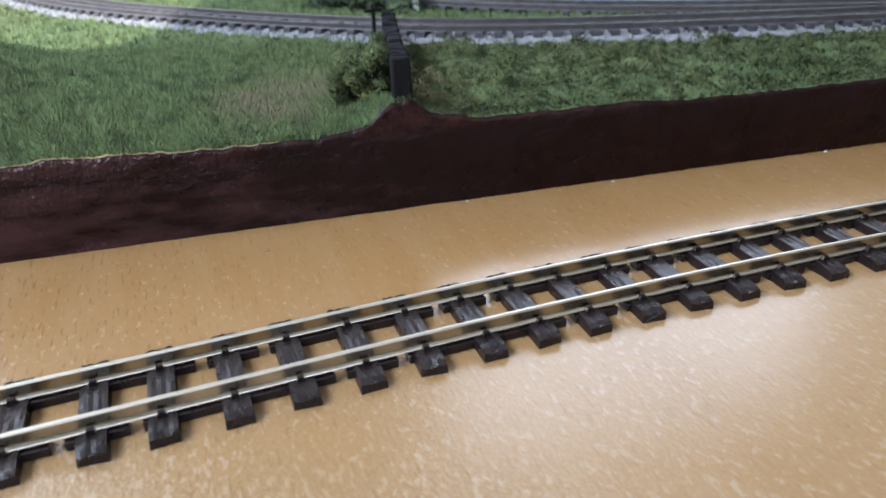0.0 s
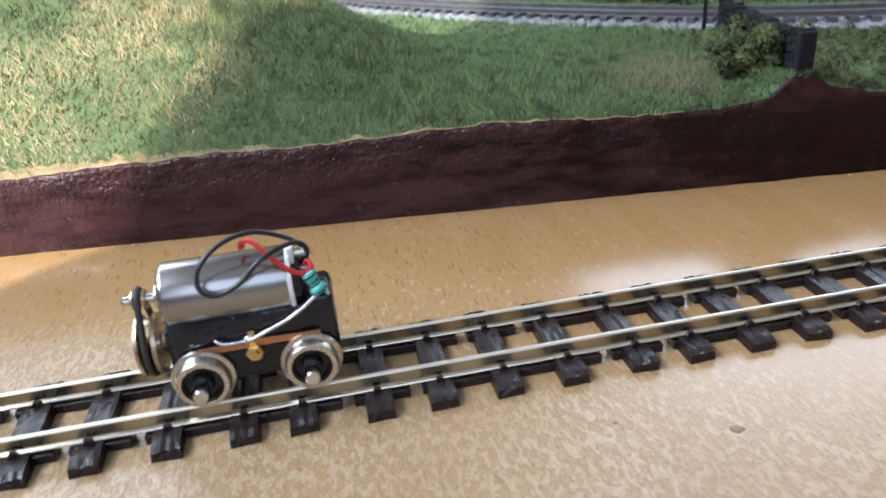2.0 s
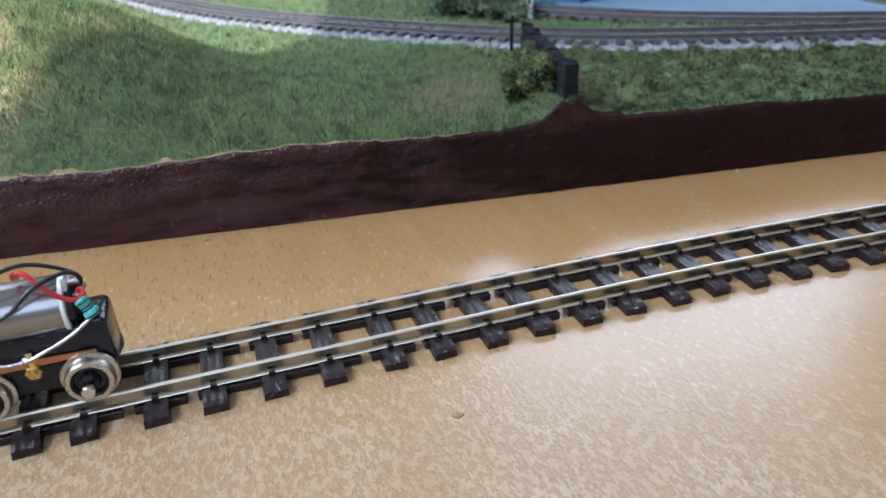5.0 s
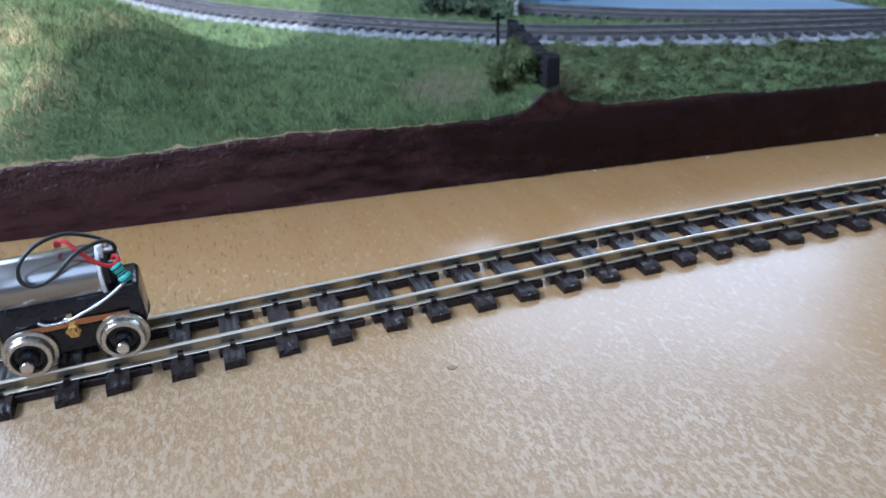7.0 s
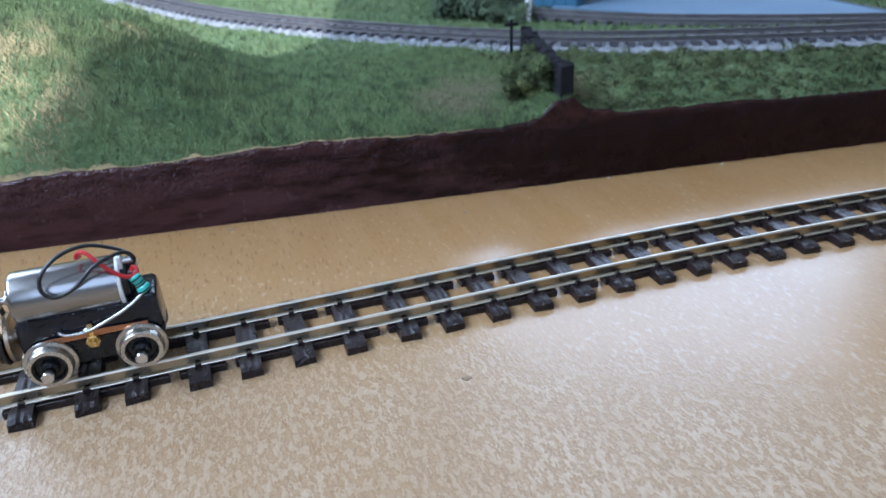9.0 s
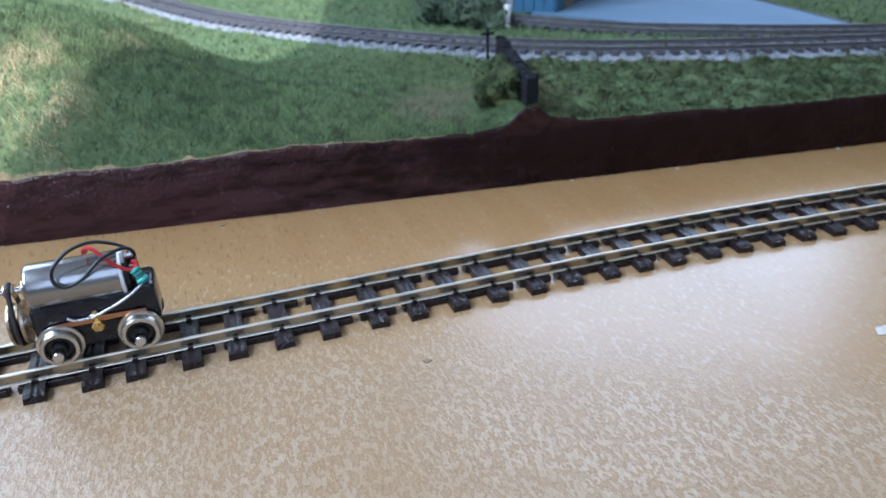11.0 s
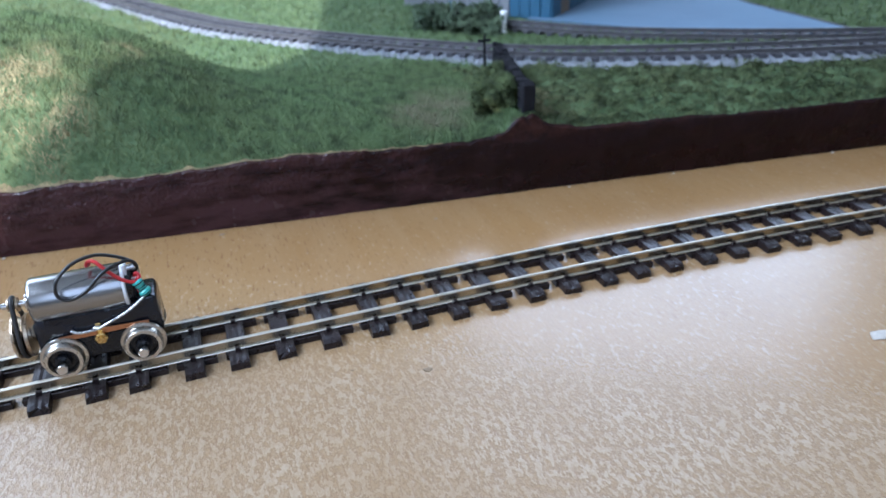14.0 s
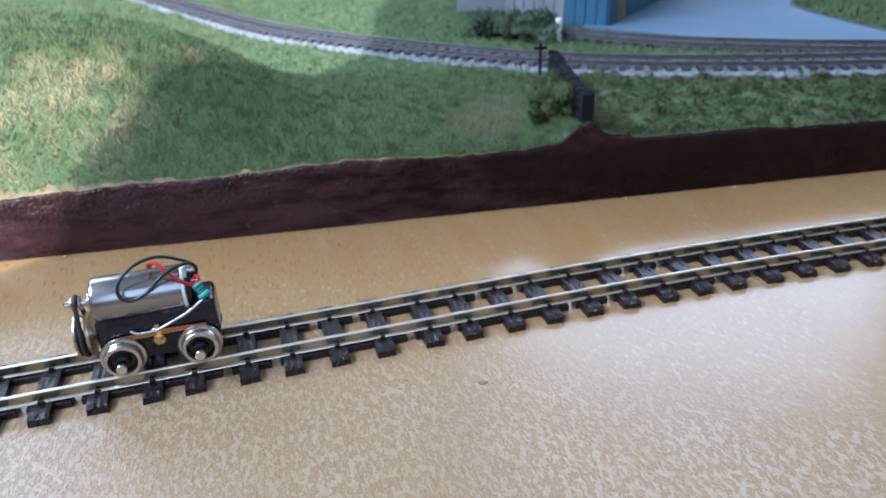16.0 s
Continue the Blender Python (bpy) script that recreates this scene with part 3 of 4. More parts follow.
def grass():
    spots = scattered(165000, -172, 52, 0.6, 75, 3, 1.15)
    spots = np.array([p for p in spots if p[1] - edge_y(p[0]) > 0.3 + 0.6 * rim_width(p[0])])
    a = piece("static_grass", slivers(spots, 1.5, 0.24, 1.1, 1, hill_facing(spots)), M_GRASS)
    tagged(a, "green static grass with dry straw patches covering the model hill", "grass", kind="stuff")
    spots = scattered(70000, 50, 230, 0.8, 60, 4, 1.1)
    rng = np.random.default_rng(8)
    heads = spots[rng.choice(len(spots), 420)]
    which = np.repeat(np.arange(420), 75)
    tufts = heads[which] + rng.normal(0, 1.0, (420 * 75, 3)) * (1.25, 1.25, 0)
    far = np.hypot(*(tufts - heads[which]).T[:2])
    tufts[:, 2] += np.maximum(0.0, 1.7 - 0.6 * far)
    keep = tufts[:, 1] > 48.6 - 0.113 * tufts[:, 0]
    tufts, which = tufts[keep], which[keep]
    slope = np.array([(land(x - 0.6, y) - land(x + 0.6, y), land(x, y - 0.6) - land(x, y + 0.6), 1.0) for x, y, _ in spots])
    round_ = (tufts - heads[which]) * (0.7, 0.7, 0) + (0, 0, 0.8)
    b = piece("turf", slivers(np.concatenate([spots, tufts]), 0.9, 0.28, 1.5, 2, np.concatenate([slope, round_])), M_TURF)
    tagged(b, "olive green foam turf beside the model track", "grass", kind="stuff")
    c = piece("far_grass", slivers(scattered(95000, -190, 320, 60, 330, 5, 1.2), 1.7, 0.65, 1.0, 3), M_GRASS)
    tagged(c, "short green grass beyond the model track", "grass", kind="stuff")


grass()


def foliage(name, label, lumps, count, size, material, seed, category="bush"):
    """A shrub of many small leaves on twigs, out of uneven lumps given as (x, y, z, radius)."""
    rng = np.random.default_rng(seed)
    bush = thing(name, label, category)
    share = np.array([l[3] ** 2 for l in lumps])
    pick = rng.choice(len(lumps), count, p=share / share.sum())
    way = rng.normal(size=(count, 3))
    way /= np.linalg.norm(way, axis=1)[:, None]
    c, r = np.array([l[:3] for l in lumps], float)[pick], np.array([l[3] for l in lumps], float)[pick]
    spots = c + way * (r * (0.5 + 0.75 * rng.uniform(0, 1, count) ** 1.4))[:, None] * (1, 1, 0.9)
    low = np.array([land(x, y) for x, y, _ in spots])
    spots[:, 2] = np.maximum(spots[:, 2], low)
    piece("leaves", slivers(spots, size, size * 0.8, 1.3, seed, way * 0.6 + (0, 0, 0.5)), material, bush)
    x, y, z, _ = lumps[0]
    g = land(x, y)
    for k in range(5):
        tip = lumps[k % len(lumps)]
        bend = Vector((x, y, g - 1)).lerp(Vector(tip[:3]), 0.5) + Vector((0.5 * math.sin(k), 0.5 * math.cos(k), 0))
        piece("twig", tube(spline([(x, y, g - 1), bend, tip[:3]], 4), 0.28, 5), M_BROWN, bush)


def straggling(count, seed):
    """Uneven lumps of a bush that leans along the wall, tallest beside it."""
    rng = random.Random(seed)
    lumps = [(47.0, 54.0, 20.5, 3.0)]
    for _ in range(count):
        u, off = rng.random() ** 1.2, rng.random() ** 1.3
        high = (7.5 - 4.5 * off) * (1 - 0.35 * u) * rng.uniform(0.25, 1.1)
        lumps.append((49.0 + 7.6 * u - 9.5 * off * (1 - 0.35 * u), 50.0 + 27 * u + rng.uniform(-1, 1) + 3 * off, 19.5 + high, rng.uniform(1.0, 2.5)))
    return lumps


foliage("bush", "uneven mid-green foam bush growing against the stone wall", straggling(46, 4), 24000, 0.7, M_BUSH, 11)
foliage("yellow_tuft", "small yellow-flowered tuft beside the stone wall", [(55.5, 51, 19.5, 2.2), (56.5, 57, 20, 2.2), (57, 64, 20.5, 2.0)], 900, 0.9, M_TURF, 12, "plant")
foliage("shrub", "dark low shrub beyond the model track", [(80, 152, 22, 6.5), (74, 160, 22, 6.5), (84, 147, 21, 5), (66, 168, 22, 7), (86, 158, 22, 6)], 4200, 1.9, M_SHRUB, 13)


def stone_wall():
    wall = thing("stone_wall", "dark grey dry-stone field wall with rough coping ending at the baseboard edge", "wall")
    start, end = Vector((50.2, 43.3, 0)), Vector((64.5, 97, 0))
    way = (end - start).normalized()
    across = Vector((-way.y, way.x, 0))
    length = (end - start).length

    def ground(s):
        p = start + way * s
        return 20.3 + (18.0 - 20.3) * min(1, s / 14)

    rng = random.Random(5)
    for s0, s1 in ((0, 14), (14, length)):
        verts = []
        for s in (s0, s1):
            for a in (-1.25, 1.25):
                for z in (ground(s) - 2, ground(s) + 7.6):
                    p = start + way * s + across * a
                    verts.append((p.x, p.y, z))
        piece("core", raw(verts, [(0, 1, 3, 2), (4, 6, 7, 5), (0, 2, 6, 4), (1, 5, 7, 3), (0, 4, 5, 1), (2, 3, 7, 6)]), M_STONE, wall)
    stones = [block(-1.3, 1.3, -0.5, 0.5, -0.75, 0.75, 0.3), block(-1.0, 1.0, -0.55, 0.55, -0.7, 0.7, 0.32), block(-1.6, 1.6, -0.5, 0.5, -0.8, 0.8, 0.34)]
    caps = [block(-0.95, 0.95, -1.6, 1.6, -0.9, 0.9, 0.4), block(-1.15, 1.15, -1.5, 1.5, -1.0, 1.2, 0.45), block(-0.75, 0.75, -1.7, 1.7, -0.8, 0.8, 0.35)]
    heading = math.degrees(math.atan2(way.y, way.x))
    s = 1.0
    while s < length:
        p = start + way * s
        piece("coping_stone", caps[rng.randrange(3)], M_STONE, wall, at=pose(p.x * MM, p.y * MM, (ground(s) + 8.2 + rng.uniform(-0.5, 0.5)) * MM, rng.uniform(-12, 12), rng.uniform(-18, 18), heading + rng.uniform(-10, 10)))
        s += rng.uniform(2.1, 2.7)
    for sign in (-1, 1):
        for row in range(5):
            s = rng.uniform(1.2, 2.2)
            while s < length - 1:
                p = start + way * s + across * (1.25 * sign)
                piece("stone", stones[rng.randrange(3)], M_STONE, wall, at=pose(p.x * MM, p.y * MM, (ground(s) + 0.6 + row * 1.5 + rng.uniform(-0.15, 0.15)) * MM, 0, rng.uniform(-6, 6), heading + rng.uniform(-5, 5)))
                s += rng.uniform(2.4, 3.4)
    piece("end_stone", block(48.4, 52.1, 42.8, 44.2, 20.2, 28.6, 0.5, 2), M_STONE, wall, "smooth dark slab closing the wall")


stone_wall()


# ---- tracks ----
RAIL = [(-0.92, 0), (-0.92, 0.1), (-0.84, 0.2), (-0.36, 0.4), (-0.34, 1.78), (-0.18, 1.97), (0.18, 1.97), (0.34, 1.78), (0.36, 0.4), (0.84, 0.2), (0.92, 0.1), (0.92, 0)]


def old_track(name, label, path, gap, width, bed, drop=0.0):
    track = thing(name, label, "railway track", "model tracks")
    side = []
    for i, q in enumerate(path):
        way = (path[min(len(path) - 1, i + 1)] - path[max(0, i - 1)]).normalized()
        side.append(Vector((-way.y, way.x, 0)).normalized())
    for sign in (-1, 1):
        piece("rail", sweep([(a * 0.8, u * 0.75) for a, u in RAIL], [q + s * (4.8 * sign) + Vector((0, 0, 20.7 - drop)) for q, s in zip(path, side)]), M_RUST, track)
    # ballast bed with loose stones
    verts, faces = [], []
    for q, s in zip(path, side):
        for a, z in ((-width - 1.6, 17.2), (-width, 18.9), (-width * 0.6, 19.6), (0, 19.5), (width * 0.6, 19.6), (width, 18.9), (width + 1.6, 17.2)):
            p = q + s * (a + 0.5 * noise.noise((q.x * 0.3, q.y * 0.3, a)))
            verts.append((p.x, p.y, z - drop))
    for i in range(len(path) - 1):
        for k in range(6):
            faces.append((i * 7 + k, (i + 1) * 7 + k, (i + 1) * 7 + k + 1, i * 7 + k + 1))
    piece("ballast_bed", raw(verts, faces, True), bed, track)
    rng = random.Random(len(path))
    verts, faces = [], []
    for _ in range(3200):
        i = rng.randrange(len(path) - 1)
        q = path[i].lerp(path[i + 1], rng.random()) + side[i] * rng.uniform(-width - 2, width + 2)
        off = abs((q - path[i]).dot(side[i]))
        z = 19.6 if off < width * 0.7 else 19.6 - 1.6 * (off - width * 0.7) / (width * 0.3 + 2)
        z -= drop
        r, n = rng.uniform(0.35, 0.75), len(verts)
        verts += [(q.x + r, q.y, z), (q.x - r * 0.5, q.y + r, z), (q.x - r * 0.7, q.y - r * 0.8, z), (q.x + rng.uniform(-0.3, 0.3), q.y, z + r * 1.1)]
        faces += [(n, n + 1, n + 3), (n + 1, n + 2, n + 3), (n + 2, n, n + 3)]
    tagged(piece("loose_ballast", raw(verts, faces), bed, track, "loose small ballast stones"), kind="stuff")
    tie = block(-1.15, 1.15, -6.6, 6.6, -0.9, 0.75, 0.2)
    run = 0.0
    for a, b in zip(path, path[1:]):
        run += (b - a).length
        if run > gap:
            run -= gap
            way = b - a
            piece("sleeper", tie, M_OLDTIE, track, at=pose(a.x * MM, a.y * MM, (20.0 - drop) * MM, 0, 0, math.degrees(math.atan2(way.y, way.x))))


def even(path, step):
    out, left = [path[0]], step
    for a, b in zip(path, path[1:]):
        d = (b - a).length
        at = left
        while at <= d:
            out.append(a.lerp(b, at / d))
            at += step
        left = at - d
    return out


old_track("main_line_track", "weathered narrow model track on pale grey ballast", even(main_path, 2.4), 4.8, 8.6, M_BALLAST)
old_track("siding_track", "rust-brown model siding track sunk in earth", even(siding_path, 2.4), 4.8, 4.6, M_EARTH, 1.3)


def centre(x):
    """The line of the loose track on the table."""
    return -4.0e-4 * (x - 20) ** 2 if x > 20 else (-0.8e-4 * (x + 20) ** 2 if x < -20 else 0.0)


def sleeper_mesh(seed):
    """A moulded tie with wood grain, split ends and four rail chairs."""
    rng = random.Random(seed)
    bm = bmesh.new()
    nx, ny = 6, 20
    half, w = 9.55, 1.66
    ends = [[rng.choice((0.0, 0.1, 0.3, 0.5)) * rng.random() for _ in range(nx + 1)] for _ in range(2)]
    ends[1][3] += 0.5 * rng.random()
    ends[0][3] += 0.6 * rng.random()
    grid = []
    for i in range(nx + 1):
        row = []
        groove = rng.uniform(-0.3, 0.0) if 0 < i < nx else -0.2
        for k in range(ny + 1):
            f = k / ny
            y = -half + ends[0][i] + (2 * half - ends[0][i] - ends[1][i]) * f
            x = -w + 2 * w * i / nx + 0.06 * math.sin(3 * f + seed)
            row.append(bm.verts.new((x, y, 1.75 + groove * (0.6 + 0.5 * noise.noise((i * 1.7 + seed, y * 0.45, 0))) - {0: 0.4, 1: 0.1, ny - 1: 0.1, ny: 0.4}.get(k, 0.0))))
        grid.append(row)
    low = [[bm.verts.new((v.co.x * 1.06, v.co.y * 1.01, 0.0)) for v in (row[0], row[-1])] for row in (grid[0], grid[-1])]
    for i in range(nx):
        for k in range(ny):
            bm.faces.new((grid[i][k], grid[i + 1][k], grid[i + 1][k + 1], grid[i][k + 1]))
    bm.faces.new([low[0][0], *grid[0], low[0][1]])
    bm.faces.new([low[1][0], *grid[-1], low[1][1]])
    bm.faces.new([*[r[0] for r in grid], low[1][0], low[0][0]])
    bm.faces.new([*[r[-1] for r in grid], low[1][1], low[0][1]])
    for y in (-5.95, -3.75, 3.75, 5.95):
        made = bmesh.ops.create_cube(bm, size=1.0)["verts"]
        for v in made:
            v.co = (v.co.x * (0.8 if v.co.z > 0 else 1.1), y + v.co.y * 0.65, 2.02 + v.co.z * 0.75)
    return from_bm(bm)


TIES = [-202, -193.5, -185, -176.3, -167.7, -159.2, -150.4, -142, -133.3, -124.6, -116, -107.2, -98.5, -90.9, -81.5, -73.1, -64.2, -55.3, -48.2, -38.9, -31.0, -22.8, -14.2, -5.0,
        2.9, 11.3, 19.4, 27.9, 36.2, 44.8, 52.8, 60.7, 69.3, 77.3, 85.5, 93.8, 101.9, 110.4, 118.8, 127.2, 135.8, 144.3, 152.8, 161.2, 169.8, 178.3, 186.8, 195.3, 203.8, 212.4]


def loose_track():
    track = thing("loose_track", "loose length of flexible nickel-silver narrow-gauge model track lying on the table", "railway track", "model tracks")
    xs = np.arange(-208, 218.1, 3.0)
    path = [Vector((x, centre(x), 1.76)) for x in xs]
    for sign in (-1, 1):
        piece("rail", sweep(RAIL, [q + Vector((0, 4.86 * sign, 0)) for q in path]), M_RAIL, track, "bright nickel-silver rail")
    meshes = [sleeper_mesh(k) for k in range(7)]
    rng = random.Random(2)
    for i, x in enumerate(TIES):
        slope = math.degrees(math.atan((centre(x + 1) - centre(x - 1)) / 2))
        piece("sleeper", meshes[(i * 3 + rng.randrange(2)) % 7], M_SLEEPER, track, at=pose(x * MM, centre(x) * MM, 0, 0, 0, slope + rng.uniform(-0.8, 0.8) + (180 if rng.random() < 0.5 else 0)))
    # strips under the rails, left out on one side of every other pair of bays
    first = TIES.index(-31.0)
    for i, (a, b) in enumerate(zip(TIES, TIES[1:])):
        bay = (i - first) % 4
        for sign in (-1, 1):
            y = centre((a + b) / 2) + 4.86 * sign
            cut = (sign < 0 and bay in (2, 3)) or (sign > 0 and bay in (0, 1))
            if cut:
                m = (a + b) / 2 + 0.9
                for s0, s1 in ((a + 1.5, m - 0.75), (m + 0.75, b - 1.5)):
                    if s1 - s0 > 0.5:
                        piece("strip", block(s0, s1, y - 1.2, y + 1.2, 0.0, 1.3, 0.12), M_SLEEPER, track)
            else:
                piece("strip", block(a + 1.5, b - 1.5, y - 1.2, y + 1.2, 0.0, 1.3, 0.12), M_SLEEPER, track)


loose_track()


# ---- the motor bogie on the track ----
def wheel_meshes():
    tyre = [(0.95, 2.35), (0.95, 3.72), (0.75, 3.80), (0.45, 3.72), (0.3, 3.25), (-0.95, 3.08), (-1.05, 3.0), (-1.05, 2.45), (-0.85, 2.35), (0.95, 2.35)]
    centre_ = [(0.9, 0), (0.9, 2.35), (-0.55, 2.35), (-0.6, 2.1), (-0.35, 1.95), (-0.35, 1.4), (-0.9, 1.3), (-1.3, 1.15), (-1.35, 0.75), (-1.35, 0)]
    return lathe(tyre, "y", 48), lathe(centre_, "y", 36)


def bogie(xm):
    g = thing("motor_bogie", "four-wheeled chassis with a steel can motor standing on the track", "model chassis", at=(xm, 0, 0))
    # black chassis block with motor cradle
    bm = bmesh.new()
    side = [(-9.4, 9.0), (-9.4, 14.1), (6.2, 14.1), (7.0, 14.9), (9.5, 15.0), (10.1, 14.2), (10.2, 8.2), (9.2, 7.2), (4.6, 5.8), (-4.6, 5.8), (-8.6, 7.2)]
    loops = [[bm.verts.new((x, y, z)) for x, z in side] for y in (-3.5, 3.5)]
    bm.faces.new(loops[0])
    bm.faces.new(loops[1])
    for i in range(len(side)):
        j = (i + 1) % len(side)
        bm.faces.new((loops[0][i], loops[0][j], loops[1][j], loops[1][i]))
    bmesh.ops.recalc_face_normals(bm, faces=bm.faces)
    bmesh.ops.bevel(bm, geom=bm.edges[:], offset=0.45, segments=2, profile=0.5, affect="EDGES")
    body = piece("chassis_block", from_bm(bm, True), M_BLACK, g, "black painted chassis block with chipped paint")
    body.data.set_sharp_from_angle(angle=radians(40))
    piece("front_plate", block(-9.9, -9.2, -3.0, 3.0, 6.6, 13.2, 0.25, 2), M_BLACK, g)
    piece("keeper_plate", block(-4.4, 4.4, -2.9, 2.9, 5.0, 5.9, 0.2), M_PLASTIC, g)
    # motor
    can = piece("motor_can", lathe([(-9.5, 0), (-9.5, 3.35), (-9.35, 3.75), (-9.1, 3.96), (-8.8, 4.0), (5.1, 4.0), (5.25, 3.95), (5.25, 0)], "x", 56, (0, 0, 16.35)), M_STEEL, g, "satin steel motor can")
    piece("end_cap", lathe([(5.2, 0), (5.2, 4.02), (5.65, 4.02), (5.75, 3.9), (5.75, 0)], "x", 48, (0, 0, 16.35)), M_CAP, can, "white nylon end cap")
    piece("brush_cover", lathe([(5.7, 0), (5.7, 3.3), (6.6, 3.1), (6.8, 2.8), (6.8, 0)], "x", 40, (0, 0, 16.35)), M_PLASTIC, can, "dark brush cover")
    piece("bearing_boss", lathe([(-9.4, 1.6), (-10.2, 1.5), (-10.35, 1.2), (-10.35, 0)], "x", 24, (0, 0, 16.35)), M_CHROME, can)
    piece("shaft", lathe([(-9.6, 0.55), (-14.0, 0.55), (-14.3, 0.3), (-14.3, 0)], "x", 18, (0, 0, 16.35)), M_CHROME, can, "bright steel motor shaft")
    piece("terminal_plate", block(5.55, 6.25, -1.9, 0.1, 18.4, 20.9, 0.2, 2), M_CAP, can, "white nylon terminal plate")
    piece("terminal_pin", lathe([(6.1, 0), (6.1, 0.62), (7.5, 0.62), (7.7, 0.45), (7.7, 0)], "x", 16, (0, -0.4, 19.6)), M_SOLDER, can, "tinned terminal pin")
    for y in (-1.6, 1.6):
        piece("terminal", block(6.5, 7.9, y - 0.5, y + 0.5, 17.2, 18.4, 0.1), M_SOLDER, can)
    # pulleys and belt
    piece("drive_pulley", lathe([(-11.5, 0.5), (-11.5, 1.2), (-11.75, 1.25), (-12.05, 0.75), (-12.5, 0.75), (-12.8, 1.2), (-13.05, 1.15), (-13.05, 0.5)], "x", 28, (0, 0, 16.35)), M_PULLEY, g, "small turned brass pulley")
    large = piece("driven_pulley", lathe([(-11.0, 0), (-11.0, 3.75), (-11.5, 3.8), (-12.0, 3.2), (-12.6, 3.2), (-13.1, 3.75), (-13.5, 3.7), (-13.6, 3.4), (-13.6, 0.75), (-13.9, 0.7), (-13.9, 0)], "x", 48, (0, 0, 10.15)), M_PULLEY, g, "large dull brass pulley")
    piece("pulley_shaft", lathe([(-14.1, 0), (-14.1, 0.45), (-9.0, 0.45), (-9.0, 0)], "x", 16, (0, 0, 10.15)), M_CHROME, large)
    piece("shaft_bush", lathe([(-9.6, 0.4), (-9.6, 2.1), (-10.0, 2.15), (-10.3, 1.9), (-10.3, 1.2), (-10.9, 1.15), (-10.9, 0.4)], "x", 28, (0, 0, 10.15)), M_CHROME, g, "bright steel shaft bush")
    d, r1, r2 = 6.2, 1.25, 3.62
    lean = math.asin((r2 - r1) / d)
    loop = []
    for k in range(25):
        a = lean + (math.pi - 2 * lean) * k / 24
        loop.append(Vector((-12.28, r1 * math.cos(a), 16.35 + r1 * math.sin(a))))
    for k in range(41):
        a = math.pi - lean + (math.pi + 2 * lean) * k / 40
        loop.append(Vector((-12.28, r2 * math.cos(a), 10.15 + r2 * math.sin(a))))
    piece("drive_belt", tube(loop, 0.4, 10, True), M_RUBBER, g, "black rubber drive belt")
    # wheels
    tyre, hub = wheel_meshes()
    pin = lathe([(0, 0), (0, 0.92), (-2.7, 0.92), (-2.85, 0.8), (-2.85, 0)], "y", 20)
    for x in (-6.4, 6.4):
        for turn in (0, 180):
            sign = 1 if turn == 0 else -1
            w = piece("wheel", tyre, M_TYRE, g, "turned nickel wheel with a black centre", at=pose(x * MM, -4.85 * sign * MM, 6.84 * MM, 0, 0, turn))
            piece("wheel_centre", hub, M_PLASTIC, w, "black plastic wheel centre")
            piece("axle_end", pin, M_CHROME, w, "bright steel axle end", at=pose(0, -0.6 * MM, 0))
        piece("axle", lathe([(-4.2, 0), (-4.2, 0.75), (4.2, 0.75), (4.2, 0)], "y", 16, (x, 0, 6.84)), M_CHROME, g)
    # pick-up strip, nut and wiring
    for sign in (-1, 1):
        pts = [(-6.4, 4.15, 10.35), (-4.4, 3.95, 10.25), (-2.2, 3.85, 10.25), (0, 3.8, 10.3), (2.2, 3.85, 10.35), (4.7, 3.95, 10.4), (8.0, 4.15, 10.5)]
        path = spline(pts, 5)
        verts, faces = [], []
        for q in path:
            for dy, dz in ((-0.08, -0.55), (0.08, -0.55), (0.08, 0.55), (-0.08, 0.55)):
                verts.append((q.x, sign * (q.y + dy), q.z + dz * (1 - 0.045 * abs(q.x))))
        for i in range(len(path) - 1):
            for k in range(4):
                m = (k + 1) % 4
                faces.append((i * 4 + k, (i + 1) * 4 + k, (i + 1) * 4 + m, i * 4 + m))
        piece("pickup_strip", raw(verts, faces), M_COPPER, g, "copper pick-up strip")
    nut = piece("nut", lathe([(-3.6, 0), (-3.6, 1.12), (-4.5, 1.12), (-4.62, 0.95), (-4.62, 0)], "y", 6, (0, 0, 9.15)), M_BRASS, g, "small hexagonal brass nut")
    piece("screw_end", lathe([(-4.5, 0), (-4.5, 0.55), (-5.0, 0.5), (-5.05, 0)], "y", 16, (0, 0, 9.15)), M_BRASS, nut)
    piece("side_frame", block(-3.7, 3.7, -3.72, -3.42, 5.6, 9.5, 0.12), M_PLASTIC, g)
    blob = bmesh.new()
    bmesh.ops.create_icosphere(blob, subdivisions=2, radius=0.62)
    for v in blob.verts:
        v.co = (v.co.x * 1.4 - 0.2, v.co.y * 0.7 - 4.15, v.co.z * 0.8 + 11.15 + 0.2 * noise.noise(v.co * 2))
    piece("solder_blob", from_bm(blob, True), M_SOLDER, g, "grey solder blob")
    piece("tag", block(-0.45, 0.35, -4.0, -3.75, 9.6, 12.0, 0.08), M_BRASS, g)
    lead = [(8.6, -3.0, 15.3), (6.4, -3.75, 13.9), (4.2, -4.1, 12.8), (1.7, -4.3, 11.8), (-0.1, -4.4, 11.15), (-2.2, -4.35, 10.95), (-3.4, -4.2, 11.0), (-4.3, -4.0, 11.5)]
    piece("bare_lead", tube(spline(lead, 6), 0.25, 8), M_SOLDER, g, "tinned bare wire lead")
    a, b = Vector((7.45, -2.5, 17.9)), Vector((8.75, -2.9, 15.2))
    way = (b - a).normalized()
